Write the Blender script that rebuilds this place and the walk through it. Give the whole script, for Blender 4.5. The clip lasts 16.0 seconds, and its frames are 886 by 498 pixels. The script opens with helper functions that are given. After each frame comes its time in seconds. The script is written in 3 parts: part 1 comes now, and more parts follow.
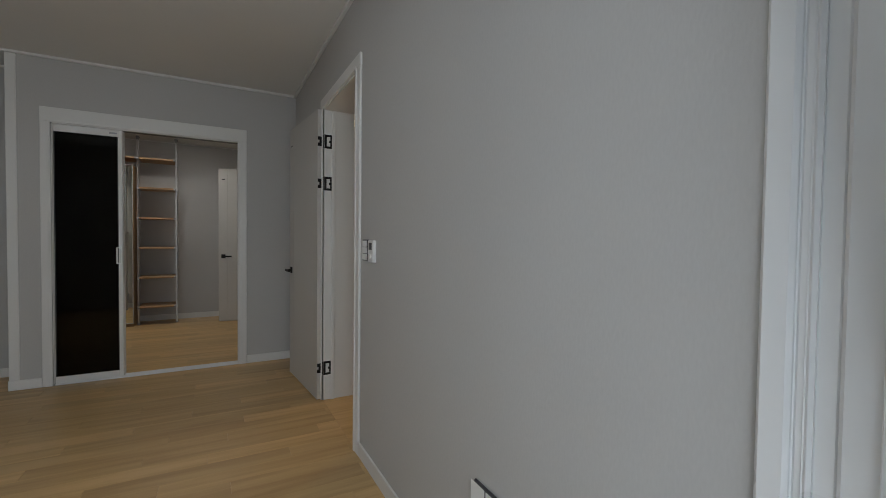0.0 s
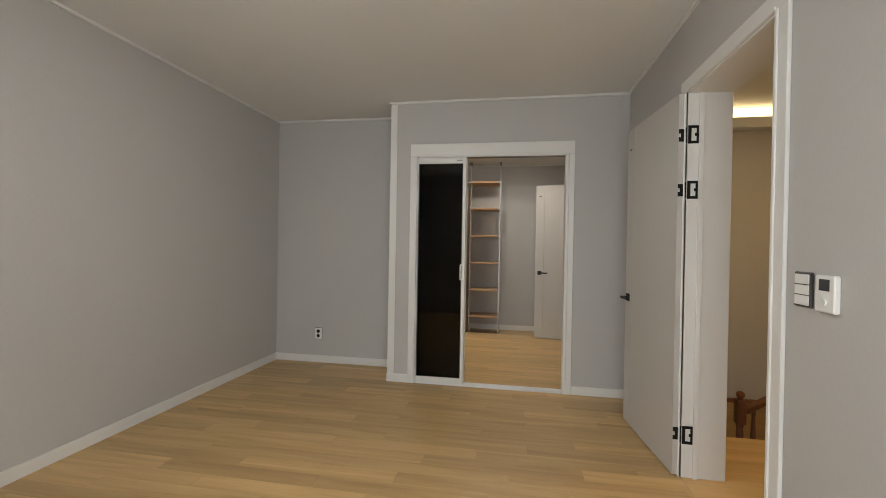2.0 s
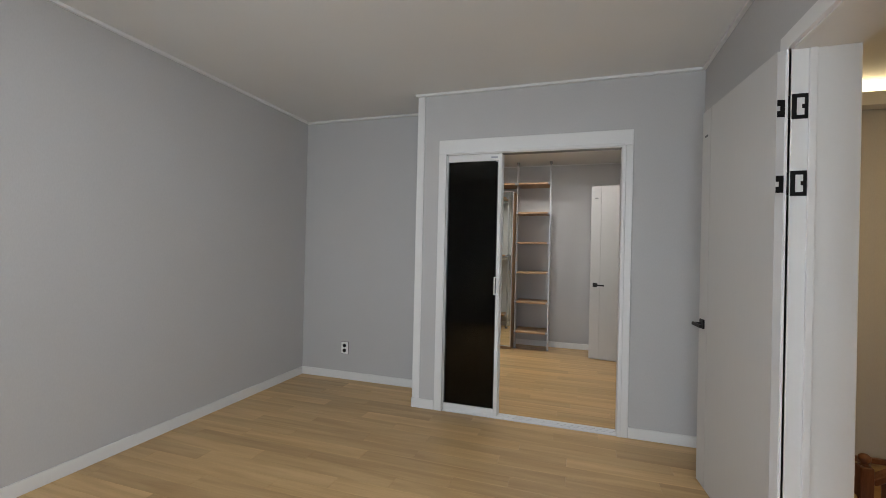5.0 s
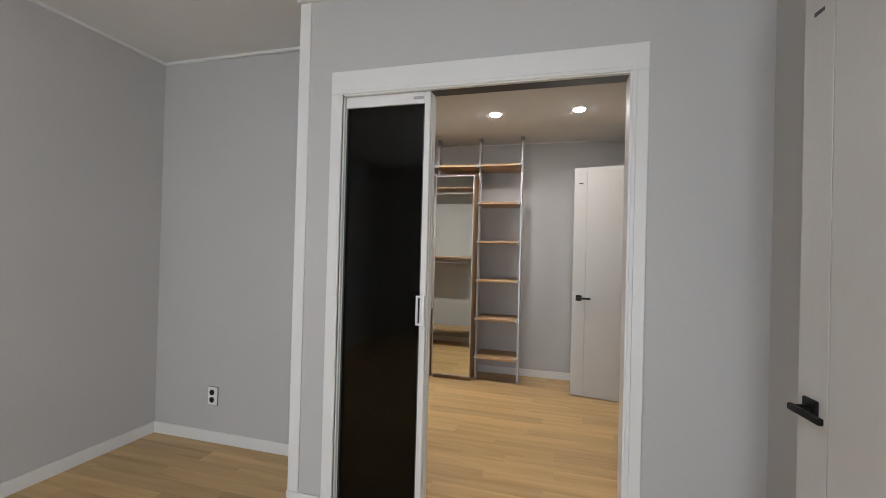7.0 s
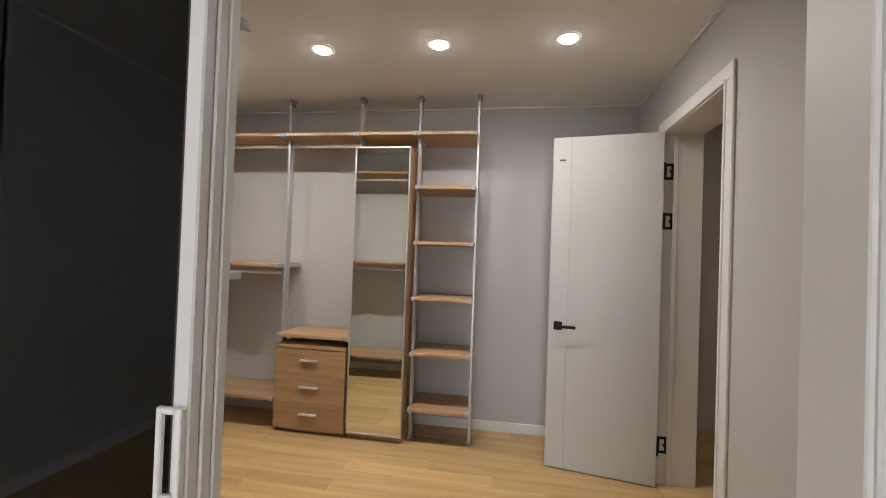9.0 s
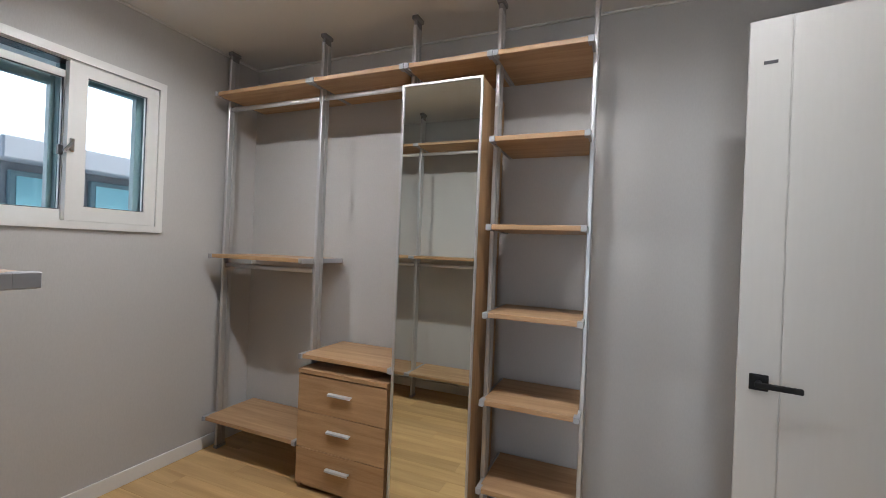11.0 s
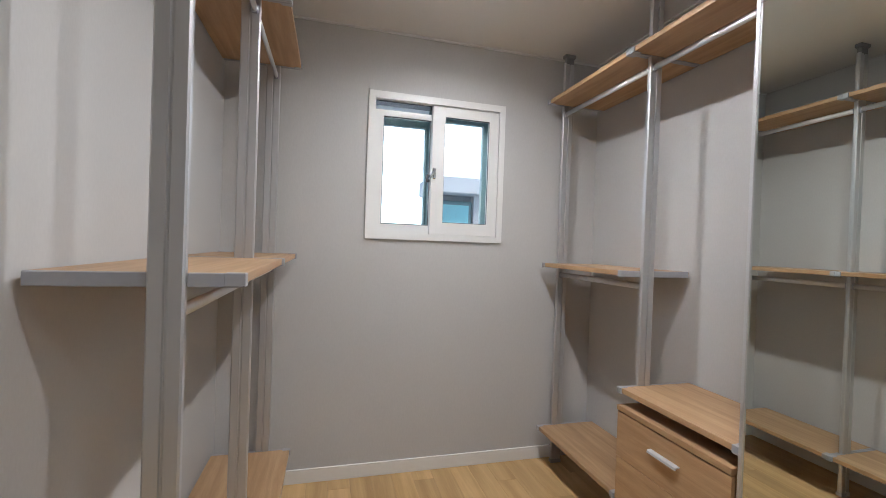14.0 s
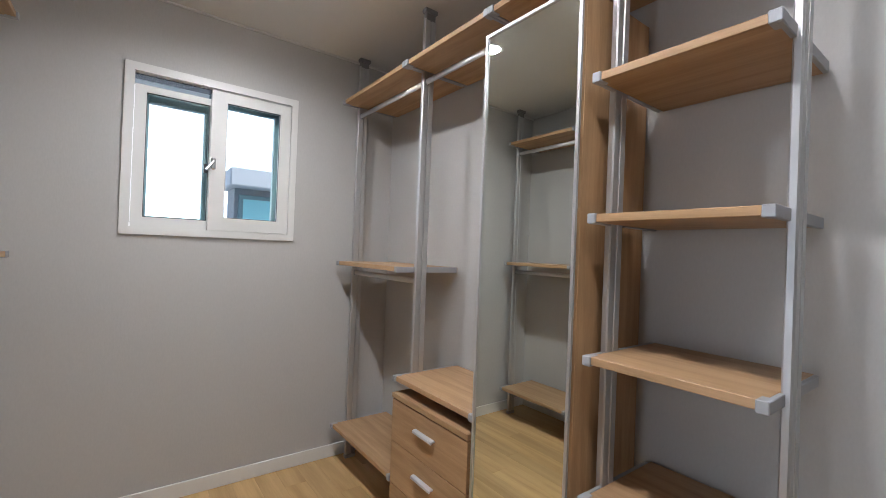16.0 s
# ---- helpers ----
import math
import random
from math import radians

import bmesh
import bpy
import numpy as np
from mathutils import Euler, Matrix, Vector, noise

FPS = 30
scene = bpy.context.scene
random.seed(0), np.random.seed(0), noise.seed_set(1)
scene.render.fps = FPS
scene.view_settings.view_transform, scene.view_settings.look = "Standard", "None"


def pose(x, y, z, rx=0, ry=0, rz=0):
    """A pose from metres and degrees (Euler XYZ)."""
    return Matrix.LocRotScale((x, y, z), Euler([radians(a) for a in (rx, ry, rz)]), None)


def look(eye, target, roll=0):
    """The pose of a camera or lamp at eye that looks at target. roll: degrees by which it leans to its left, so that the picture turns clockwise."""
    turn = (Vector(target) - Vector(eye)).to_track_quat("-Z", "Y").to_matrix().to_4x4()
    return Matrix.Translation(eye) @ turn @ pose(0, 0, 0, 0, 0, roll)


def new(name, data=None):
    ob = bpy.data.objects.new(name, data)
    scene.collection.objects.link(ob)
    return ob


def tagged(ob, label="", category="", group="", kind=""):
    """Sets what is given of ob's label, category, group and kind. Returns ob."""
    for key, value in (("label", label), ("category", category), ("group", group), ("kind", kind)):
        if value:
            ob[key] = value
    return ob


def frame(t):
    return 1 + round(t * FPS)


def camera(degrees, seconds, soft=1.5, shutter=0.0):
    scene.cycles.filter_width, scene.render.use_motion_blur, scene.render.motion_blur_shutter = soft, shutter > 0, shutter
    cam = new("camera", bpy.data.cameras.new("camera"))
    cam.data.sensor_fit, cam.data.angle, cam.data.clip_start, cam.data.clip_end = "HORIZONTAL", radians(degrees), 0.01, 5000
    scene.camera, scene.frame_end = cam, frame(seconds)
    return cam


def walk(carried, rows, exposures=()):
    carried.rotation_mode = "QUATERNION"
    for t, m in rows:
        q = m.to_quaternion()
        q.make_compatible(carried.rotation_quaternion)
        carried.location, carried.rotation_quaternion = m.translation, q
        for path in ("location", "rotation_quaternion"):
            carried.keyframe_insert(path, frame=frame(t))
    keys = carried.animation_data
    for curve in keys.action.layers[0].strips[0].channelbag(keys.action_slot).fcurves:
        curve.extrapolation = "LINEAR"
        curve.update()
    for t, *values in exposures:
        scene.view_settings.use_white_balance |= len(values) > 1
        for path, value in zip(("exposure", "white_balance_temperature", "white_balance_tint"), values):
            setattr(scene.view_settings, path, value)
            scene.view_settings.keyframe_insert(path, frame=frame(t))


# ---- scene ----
cam = camera(92.8, 16.0, soft=0.8)
PATH = [
    (0, (-0.004, -0.107, 1.191), (0.947, 1.652, 1.138), 0.7),
    (0.5, (-0.029, 0.091, 1.192), (0.626, 1.98, 1.156), 0.7),
    (1, (-0.129, 0.293, 1.254), (0.299, 2.247, 1.237), 0.7),
    (1.5, (-0.241, 0.388, 1.302), (-0.082, 2.381, 1.285), 0.5),
    (2, (-0.225, 0.483, 1.239), (-0.566, 2.454, 1.227), 1.0),
    (2.5, (-0.155, 0.543, 1.267), (-0.834, 2.424, 1.264), 0.8),
    (3, (-0.109, 0.59, 1.246), (-0.838, 2.453, 1.244), 0.8),
    (5.5, (-0.083, 1.256, 1.298), (-0.67, 3.168, 1.304), 1.4),
    (6, (-0.042, 1.608, 1.314), (-0.614, 3.524, 1.319), 1.4),
    (6.5, (-0.074, 1.96, 1.303), (-0.627, 3.882, 1.312), 1.4),
    (7, (-0.076, 2.348, 1.287), (-0.611, 4.275, 1.302), 1.5),
    (7.5, (-0.078, 2.699, 1.285), (-0.591, 4.632, 1.307), 1.6),
    (8, (-0.135, 3.026, 1.302), (-0.557, 4.981, 1.329), 1.8),
    (8.5, (-0.151, 3.367, 1.316), (-0.488, 5.338, 1.343), 1.6),
    (8.7, (-0.176, 3.481, 1.319), (-0.495, 5.455, 1.348), 2.0),
    (10.8, (-0.315, 4.651, 1.299), (-0.887, 6.567, 1.315), 2.3),
    (11, (-0.334, 4.734, 1.294), (-1.111, 6.577, 1.295), 2.3),
    (11.5, (-0.33, 4.923, 1.298), (-1.573, 6.49, 1.281), 2.0),
    (12, (-0.405, 5.047, 1.282), (-1.948, 6.319, 1.27), 1.9),
    (12.5, (-0.449, 5.137, 1.288), (-2.209, 6.087, 1.26), 1.9),
    (13, (-0.41, 5.208, 1.29), (-2.288, 5.895, 1.26), 2.0),
    (13.5, (-0.371, 5.249, 1.292), (-2.292, 5.806, 1.266), 1.9),
    (14, (-0.326, 5.281, 1.299), (-2.256, 5.803, 1.279), 2.0),
    (14.5, (-0.306, 5.306, 1.297), (-2.24, 5.817, 1.282), 2.0),
    (15, (-0.28, 5.35, 1.296), (-2.174, 5.992, 1.286), 2.1),
    (15.5, (-0.244, 5.417, 1.296), (-2.012, 6.352, 1.296), 2.1),
    (16, (-0.191, 5.504, 1.294), (-1.792, 6.702, 1.305), 2.2),
]
EXPOSURES = [(0.0, -1.57, 6350, 9), (0.5, -1.02, 6700, 11), (1.0, -0.88, 6950, 11), (1.5, -0.62, 7050, 11), (2.5, -0.49, 6900, 10), (3.2, -0.47, 6450, 9),
             (5.5, -0.33, 6150, 11), (6.5, -0.13, 6150, 11), (7.0, -0.10, 6260, 12), (8.5, 0.03, 6480, 13), (11.0, -0.20, 5880, 11), (12.5, 0.10, 5800, 11), (14.5, 0.08, 5770, 11), (16.0, -0.01, 5770, 11)]
walk(cam, [(t, look(eye, target, roll)) for t, eye, target, roll in PATH], EXPOSURES)

# ---- plan, in metres ----
WEST, EAST, FRONT, ALCOVE, CEIL = -2.74, 0.688, 4.20, 4.635, 2.54
CLOSET_WEST, CLOSET_SOUTH, CLOSET_NORTH = -2.68, 4.747, 6.905
SOUTH = 0.20
COLUMN = -1.36
SLIDE_L, SLIDE_R, SLIDE_TOP = -1.116, 0.194, 2.045
DOOR1 = (2.170, 2.982)
DOOR2 = (5.62, 6.38)
DOOR_TOP = 2.105
LAMPS = (-1.98, -1.305, -0.632, 0.048)
LAMP_Y = 5.893
CLOSET_CEIL = 2.468

# ---- world and lights ----
world = bpy.data.worlds.new("sky")
scene.world = world
world.use_nodes = True
sky = world.node_tree.nodes.new("ShaderNodeTexSky")
sky.sky_type, sky.sun_disc = "NISHITA", False
sky.sun_elevation, sky.sun_rotation = radians(50), radians(37)
background = world.node_tree.nodes["Background"]
background.inputs["Strength"].default_value = 0.15
world.node_tree.links.new(sky.outputs["Color"], background.inputs["Color"])


def lamp(name, kind, power, colour, m, **settings):
    data = bpy.data.lights.new(name, kind)
    data.energy, data.color = power, colour
    for key, value in settings.items():
        if key == "angle":
            data.angle = value
        elif key == "shape":
            data.shape = value
        elif key == "size":
            data.size = value
        elif key == "size_y":
            data.size_y = value
        elif key == "spread":
            data.spread = value
    ob = new(name, data)
    ob.matrix_basis = m
    return ob


lamp("sun", "SUN", 3.5, (1.0, 0.96, 0.9), look((6, 8, 12), (0, 0, 0)), angle=radians(10))
lamp("window_daylight", "AREA", 62, (0.90, 0.96, 1.0), look((-0.26, -0.34, 1.25), (-1.85, 3, 0.70)), shape="RECTANGLE", size=1.65, size_y=2.1)
for lx, watts in zip(LAMPS, (9.0, 9.0, 7.6, 4.4)):
    lamp("downlight_bulb", "AREA", watts, (1.0, 0.955, 0.88), look((lx, LAMP_Y, CLOSET_CEIL - 0.022), (lx, LAMP_Y, 0)), shape="DISK", size=0.045, spread=radians(160))
# unseen warm fill that stands in for the hall's own lighting
lamp("landing_fill_lamp", "AREA", 24, (1.0, 0.70, 0.34), look((1.85, 3.1, CEIL - 0.05), (1.85, 3.1, 0)), shape="DISK", size=0.30)

# added fill so the doorway beyond the closet isn't black; no known lamp
lamp("back_room_fill", "AREA", 4, (1.0, 0.80, 0.55), look((1.75, 6.0, CEIL - 0.05), (1.75, 6.0, 0)), shape="DISK", size=0.30)

# ---- materials ----
def material(name, base, rough=0.5, metal=0.0, grain=0.0, scale=40.0, stretch=(1, 1, 1), bump=0.0, blotch=0.0, random=0.0, spec=0.5):
    """A painted, papered or moulded surface: fine grain, soft uneven tone, light relief."""
    m = bpy.data.materials.new(name)
    m.use_nodes = True
    n, l = m.node_tree.nodes, m.node_tree.links
    b = n["Principled BSDF"]
    b.inputs["Roughness"].default_value, b.inputs["Metallic"].default_value = rough, metal
    b.inputs["Specular IOR Level"].default_value = spec
    coord = n.new("ShaderNodeTexCoord")
    mp = n.new("ShaderNodeMapping")
    mp.inputs["Scale"].default_value = stretch
    l.new(coord.outputs["Object"], mp.inputs["Vector"])
    fine = n.new("ShaderNodeTexNoise")
    fine.inputs["Scale"].default_value, fine.inputs["Detail"].default_value = scale, 5
    l.new(mp.outputs["Vector"], fine.inputs["Vector"])
    wide = n.new("ShaderNodeTexNoise")
    wide.inputs["Scale"].default_value, wide.inputs["Detail"].default_value = 1.7, 3
    l.new(coord.outputs["Object"], wide.inputs["Vector"])
    add = n.new("ShaderNodeMath"); add.operation = "MULTIPLY_ADD"
    l.new(fine.outputs["Fac"], add.inputs[0]); add.inputs[1].default_value = grain * 2; add.inputs[2].default_value = 1 - grain
    add2 = n.new("ShaderNodeMath"); add2.operation = "MULTIPLY_ADD"
    l.new(wide.outputs["Fac"], add2.inputs[0]); add2.inputs[1].default_value = blotch * 2; add2.inputs[2].default_value = 1 - blotch
    mul = n.new("ShaderNodeMath"); mul.operation = "MULTIPLY"
    l.new(add.outputs[0], mul.inputs[0]); l.new(add2.outputs[0], mul.inputs[1])
    last = mul
    if random:
        info = n.new("ShaderNodeObjectInfo")
        r = n.new("ShaderNodeMath"); r.operation = "MULTIPLY_ADD"
        l.new(info.outputs["Random"], r.inputs[0]); r.inputs[1].default_value = random * 2; r.inputs[2].default_value = 1 - random
        last = n.new("ShaderNodeMath"); last.operation = "MULTIPLY"
        l.new(mul.outputs[0], last.inputs[0]); l.new(r.outputs[0], last.inputs[1])
    tone = n.new("ShaderNodeVectorMath"); tone.operation = "SCALE"
    tone.inputs[0].default_value = base
    l.new(last.outputs[0], tone.inputs["Scale"])
    l.new(tone.outputs["Vector"], b.inputs["Base Color"])
    ro = n.new("ShaderNodeMath"); ro.operation = "MULTIPLY_ADD"
    l.new(wide.outputs["Fac"], ro.inputs[0]); ro.inputs[1].default_value = 0.16; ro.inputs[2].default_value = max(0.03, rough - 0.08)
    l.new(ro.outputs[0], b.inputs["Roughness"])
    if bump:
        bp = n.new("ShaderNodeBump")
        bp.inputs["Strength"].default_value, bp.inputs["Distance"].default_value = bump, 0.002
        l.new(fine.outputs["Fac"], bp.inputs["Height"])
        l.new(bp.outputs["Normal"], b.inputs["Normal"])
    return m


def wood(name, dark, light, along="X", rough=0.45, streak=1.0, random=0.12, spec=0.4, ring=7.0, fleck=0.34):
    """Laminate or timber with grain along one axis; tone varies from piece to piece."""
    m = bpy.data.materials.new(name)
    m.use_nodes = True
    n, l = m.node_tree.nodes, m.node_tree.links
    b = n["Principled BSDF"]
    b.inputs["Specular IOR Level"].default_value = spec
    coord = n.new("ShaderNodeTexCoord")
    info = n.new("ShaderNodeObjectInfo")
    shift = n.new("ShaderNodeVectorMath"); shift.operation = "MULTIPLY_ADD"
    comb = n.new("ShaderNodeCombineXYZ")
    for k in range(3):
        l.new(info.outputs["Random"], comb.inputs[k])
    l.new(comb.outputs[0], shift.inputs[0]); shift.inputs[1].default_value = (37.0, 53.0, 71.0)
    l.new(coord.outputs["Object"], shift.inputs[2])
    mp = n.new("ShaderNodeMapping")
    mp.inputs["Scale"].default_value = {"X": (1.0, 14, 14), "Y": (14, 1.0, 14), "Z": (14, 14, 1.0)}[along]
    l.new(shift.outputs["Vector"], mp.inputs["Vector"])
    band = n.new("ShaderNodeTexNoise")
    band.inputs["Scale"].default_value, band.inputs["Detail"].default_value, band.inputs["Distortion"].default_value = ring * 0.22, 4, 0.6
    l.new(mp.outputs["Vector"], band.inputs["Vector"])
    fine = n.new("ShaderNodeTexNoise")
    fine.inputs["Scale"].default_value, fine.inputs["Detail"].default_value, fine.inputs["Roughness"].default_value = ring * 2.2, 6, 0.7
    l.new(mp.outputs["Vector"], fine.inputs["Vector"])
    mixf = n.new("ShaderNodeMath"); mixf.operation = "MULTIPLY_ADD"
    l.new(fine.outputs["Fac"], mixf.inputs[0]); mixf.inputs[1].default_value = fleck
    half = n.new("ShaderNodeMath"); half.operation = "MULTIPLY"
    l.new(band.outputs["Fac"], half.inputs[0]); half.inputs[1].default_value = (1 - fleck) * streak
    l.new(half.outputs[0], mixf.inputs[2])
    ramp = n.new("ShaderNodeValToRGB")
    ramp.color_ramp.elements[0].position, ramp.color_ramp.elements[0].color = 0.33, (*dark, 1)
    ramp.color_ramp.elements[1].position, ramp.color_ramp.elements[1].color = 0.64, (*light, 1)
    l.new(mixf.outputs[0], ramp.inputs["Fac"])
    r = n.new("ShaderNodeMath"); r.operation = "MULTIPLY_ADD"
    l.new(info.outputs["Random"], r.inputs[0]); r.inputs[1].default_value = random * 2; r.inputs[2].default_value = 1 - random
    tone = n.new("ShaderNodeVectorMath"); tone.operation = "SCALE"
    l.new(ramp.outputs["Color"], tone.inputs[0]); l.new(r.outputs[0], tone.inputs["Scale"])
    l.new(tone.outputs["Vector"], b.inputs["Base Color"])
    ro = n.new("ShaderNodeMath"); ro.operation = "MULTIPLY_ADD"
    l.new(fine.outputs["Fac"], ro.inputs[0]); ro.inputs[1].default_value = 0.2; ro.inputs[2].default_value = rough - 0.1
    l.new(ro.outputs[0], b.inputs["Roughness"])
    bp = n.new("ShaderNodeBump")
    bp.inputs["Strength"].default_value, bp.inputs["Distance"].default_value = 0.12, 0.001
    l.new(fine.outputs["Fac"], bp.inputs["Height"]); l.new(bp.outputs["Normal"], b.inputs["Normal"])
    return m


def glass(name, tint, rough=0.0):
    m = bpy.data.materials.new(name)
    m.use_nodes = True
    b = m.node_tree.nodes["Principled BSDF"]
    b.inputs["Base Color"].default_value = (*tint, 1)
    b.inputs["Transmission Weight"].default_value, b.inputs["Roughness"].default_value, b.inputs["IOR"].default_value = 1, rough, 1.45
    return m


def glow(name, colour, strength):
    m = bpy.data.materials.new(name)
    m.use_nodes = True
    b = m.node_tree.nodes["Principled BSDF"]
    b.inputs["Base Color"].default_value = (*colour, 1)
    b.inputs["Emission Color"].default_value, b.inputs["Emission Strength"].default_value = (*colour, 1), strength
    return m


PAPER = material("grey_wallpaper", (0.495, 0.487, 0.479), 0.75, grain=0.055, scale=170, stretch=(1, 1, 0.35), bump=0.2, blotch=0.04, spec=0.3)
CEILING = material("ceiling_paper", (0.725, 0.72, 0.705), 0.8, grain=0.03, scale=200, bump=0.2, blotch=0.03, spec=0.2)
TRIM = material("white_trim_paint", (0.72, 0.715, 0.70), 0.42, grain=0.02, scale=60, bump=0.05, blotch=0.03)
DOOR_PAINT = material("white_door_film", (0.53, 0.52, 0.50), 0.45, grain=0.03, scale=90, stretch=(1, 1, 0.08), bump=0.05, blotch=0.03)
PVC = material("white_pvc", (0.78, 0.79, 0.80), 0.3, grain=0.01, scale=50, blotch=0.02)
PVC_GREEN = material("outer_frame_grey_green", (0.22, 0.34, 0.36), 0.35, grain=0.05, scale=50, blotch=0.05)
BLACK = material("black_metal", (0.006, 0.006, 0.0065), 0.5, grain=0.1, scale=120, blotch=0.1, spec=0.25)
WHITE_PLASTIC = material("white_plastic", (0.8, 0.8, 0.79), 0.3, grain=0.01, scale=60, blotch=0.02)
DARK_PLASTIC = material("dark_grey_plastic", (0.05, 0.05, 0.055), 0.3, grain=0.05, scale=60, blotch=0.05)
CAP_DARK = material("dark_grey_cap", (0.21, 0.208, 0.21), 0.5, grain=0.05, scale=120, blotch=0.06)
GREY_CAP = material("grey_plastic", (0.34, 0.35, 0.38), 0.45, grain=0.04, scale=120, blotch=0.05)
ALU = material("brushed_aluminium", (0.54, 0.54, 0.55), 0.40, metal=0.7, grain=0.03, scale=300, stretch=(1, 1, 0.02), blotch=0.05)
ALU_X = material("aluminium_rail", (0.66, 0.66, 0.67), 0.34, metal=0.75, grain=0.06, scale=300, stretch=(0.02, 1, 1), blotch=0.05)
CHROME = material("satin_chrome", (0.7, 0.7, 0.7), 0.22, metal=1.0, grain=0.03, scale=80, blotch=0.04)
FLOOR = wood("oak_laminate", (0.425, 0.268, 0.112), (0.60, 0.405, 0.19), "X", 0.36, random=0.15, ring=5.0, fleck=0.26)
SHELF_WOOD = wood("beech_laminate", (0.33, 0.195, 0.095), (0.49, 0.32, 0.175), "X", 0.45, random=0.05, ring=9.0)
SIDE_WOOD = wood("beech_laminate_upright", (0.31, 0.18, 0.085), (0.48, 0.31, 0.165), "Z", 0.45, random=0.05, ring=9.0)
DARK_WOOD = wood("stained_newel_wood", (0.10, 0.035, 0.015), (0.22, 0.09, 0.04), "Z", 0.35, ring=8.0)
SUBFLOOR = material("subfloor", (0.09, 0.06, 0.035), 0.8, grain=0.1, scale=30, blotch=0.1)
REAR_GLASS = glass("tinted_glass", (0.10, 0.12, 0.125), 0.0)
BLACK_GLASS = glass("dark_tinted_glass", (0.06, 0.075, 0.085), 0.0)
for m in (BLACK_GLASS, REAR_GLASS):
    m.node_tree.nodes["Principled BSDF"].inputs["IOR"].default_value = 1.38
WINDOW_GLASS = glass("clear_glass", (0.93, 0.97, 0.97))
MIRROR = material("mirror_silver", (0.80, 0.84, 0.80), 0.03, metal=1.0)
MIRROR.node_tree.nodes["Principled BSDF"].inputs["Roughness"].default_value = 0.0
for link in list(MIRROR.node_tree.nodes["Principled BSDF"].inputs["Roughness"].links):
    MIRROR.node_tree.links.remove(link)
LED = glow("downlight_diffuser", (1.0, 0.95, 0.87), 90.0)
ROOM_LED = glow("room_light_diffuser", (0.98, 0.985, 1.0), 42.0)
COVE = glow("cove_led", (1.0, 0.80, 0.45), 3.2)
SKY_GLOW = glow("overcast_sky", (0.93, 0.97, 1.0), 2.2)
RENDER_WHITE = material("pale_render", (0.72, 0.73, 0.74), 0.8, grain=0.05, scale=30, bump=0.2, blotch=0.05)
RENDER_GREY = material("grey_concrete", (0.36, 0.38, 0.40), 0.8, grain=0.08, scale=30, bump=0.2, blotch=0.08)
# bright teal base: the sky's reflection in the panes is painted into the colour
TEAL_SKY_GLASS = material("teal_sky_reflection_glass", (0.40, 0.80, 0.85), 0.12, grain=0.03, scale=3, blotch=0.2)
HANDLE = material("satin_aluminium", (0.58, 0.58, 0.59), 0.38, metal=0.4, grain=0.03, scale=80, blotch=0.04)

# ---- mesh helpers ----
ORIGIN = {}


def box(bm, x0, y0, z0, x1, y1, z1, bevel=0.0, segments=1):
    made = bmesh.ops.create_cube(bm, size=1.0)["verts"]
    cx, cy, cz = (x0 + x1) / 2, (y0 + y1) / 2, (z0 + z1) / 2
    for v in made:
        v.co = Vector((cx + v.co.x * (x1 - x0), cy + v.co.y * (y1 - y0), cz + v.co.z * (z1 - z0)))
    if bevel:
        edges = {e for v in made for e in v.link_edges}
        bmesh.ops.bevel(bm, geom=list(edges), offset=bevel, segments=segments, affect="EDGES", profile=0.5)
    return bm


def boxes(*rows, bevel=0.0):
    bm = bmesh.new()
    for r in rows:
        box(bm, *r, bevel=bevel)
    return bm


def tube(bm, p, q, radius, sides=16, squash=1.0):
    """A rod from p to q; squash flattens it across."""
    p, q = Vector(p), Vector(q)
    d = q - p
    made = bmesh.ops.create_cone(bm, cap_ends=True, segments=sides, radius1=radius, radius2=radius, depth=d.length)["verts"]
    m = Matrix.Translation((p + q) / 2) @ d.to_track_quat("Z", "Y").to_matrix().to_4x4() @ Matrix.Diagonal((squash, 1, 1, 1))
    bmesh.ops.transform(bm, matrix=m, verts=made)
    return bm


def lathe(bm, x, y, profile, sides=20):
    """A turned shape: (radius, z) from the foot up."""
    rings = []
    for r, z in profile:
        rings.append([bm.verts.new((x + r * math.cos(2 * math.pi * k / sides), y + r * math.sin(2 * math.pi * k / sides), z)) for k in range(sides)])
    for a, b in zip(rings, rings[1:]):
        for k in range(sides):
            bm.faces.new((a[k], a[(k + 1) % sides], b[(k + 1) % sides], b[k]))
    bm.faces.new(rings[0][::-1])
    bm.faces.new(rings[-1])
    return bm


def extrude_outline(bm, points, a, b, axis="Z"):
    """A prism over a closed outline, from a to b along an axis. The outline lies in the two other axes, in order."""
    def at(p, h):
        return {"Z": (p[0], p[1], h), "Y": (p[0], h, p[1]), "X": (h, p[0], p[1])}[axis]
    low = [bm.verts.new(at(p, a)) for p in points]
    top = [bm.verts.new(at(p, b)) for p in points]
    bm.faces.new(low)
    bm.faces.new(top)
    for k in range(len(points)):
        bm.faces.new((low[k], low[(k + 1) % len(points)], top[(k + 1) % len(points)], top[k]))
    bmesh.ops.recalc_face_normals(bm, faces=bm.faces)
    return bm


def finish(name, bm, mat, smooth=False):
    me = bpy.data.meshes.new(name)
    if smooth:
        for f in bm.faces:
            f.smooth = True
    bm.to_mesh(me)
    bm.free()
    me.materials.append(mat)
    return me


def setting(name, bm, mat, label, category):
    ob = new(name, finish(name, bm, mat))
    return tagged(ob, label, category, kind="structure")


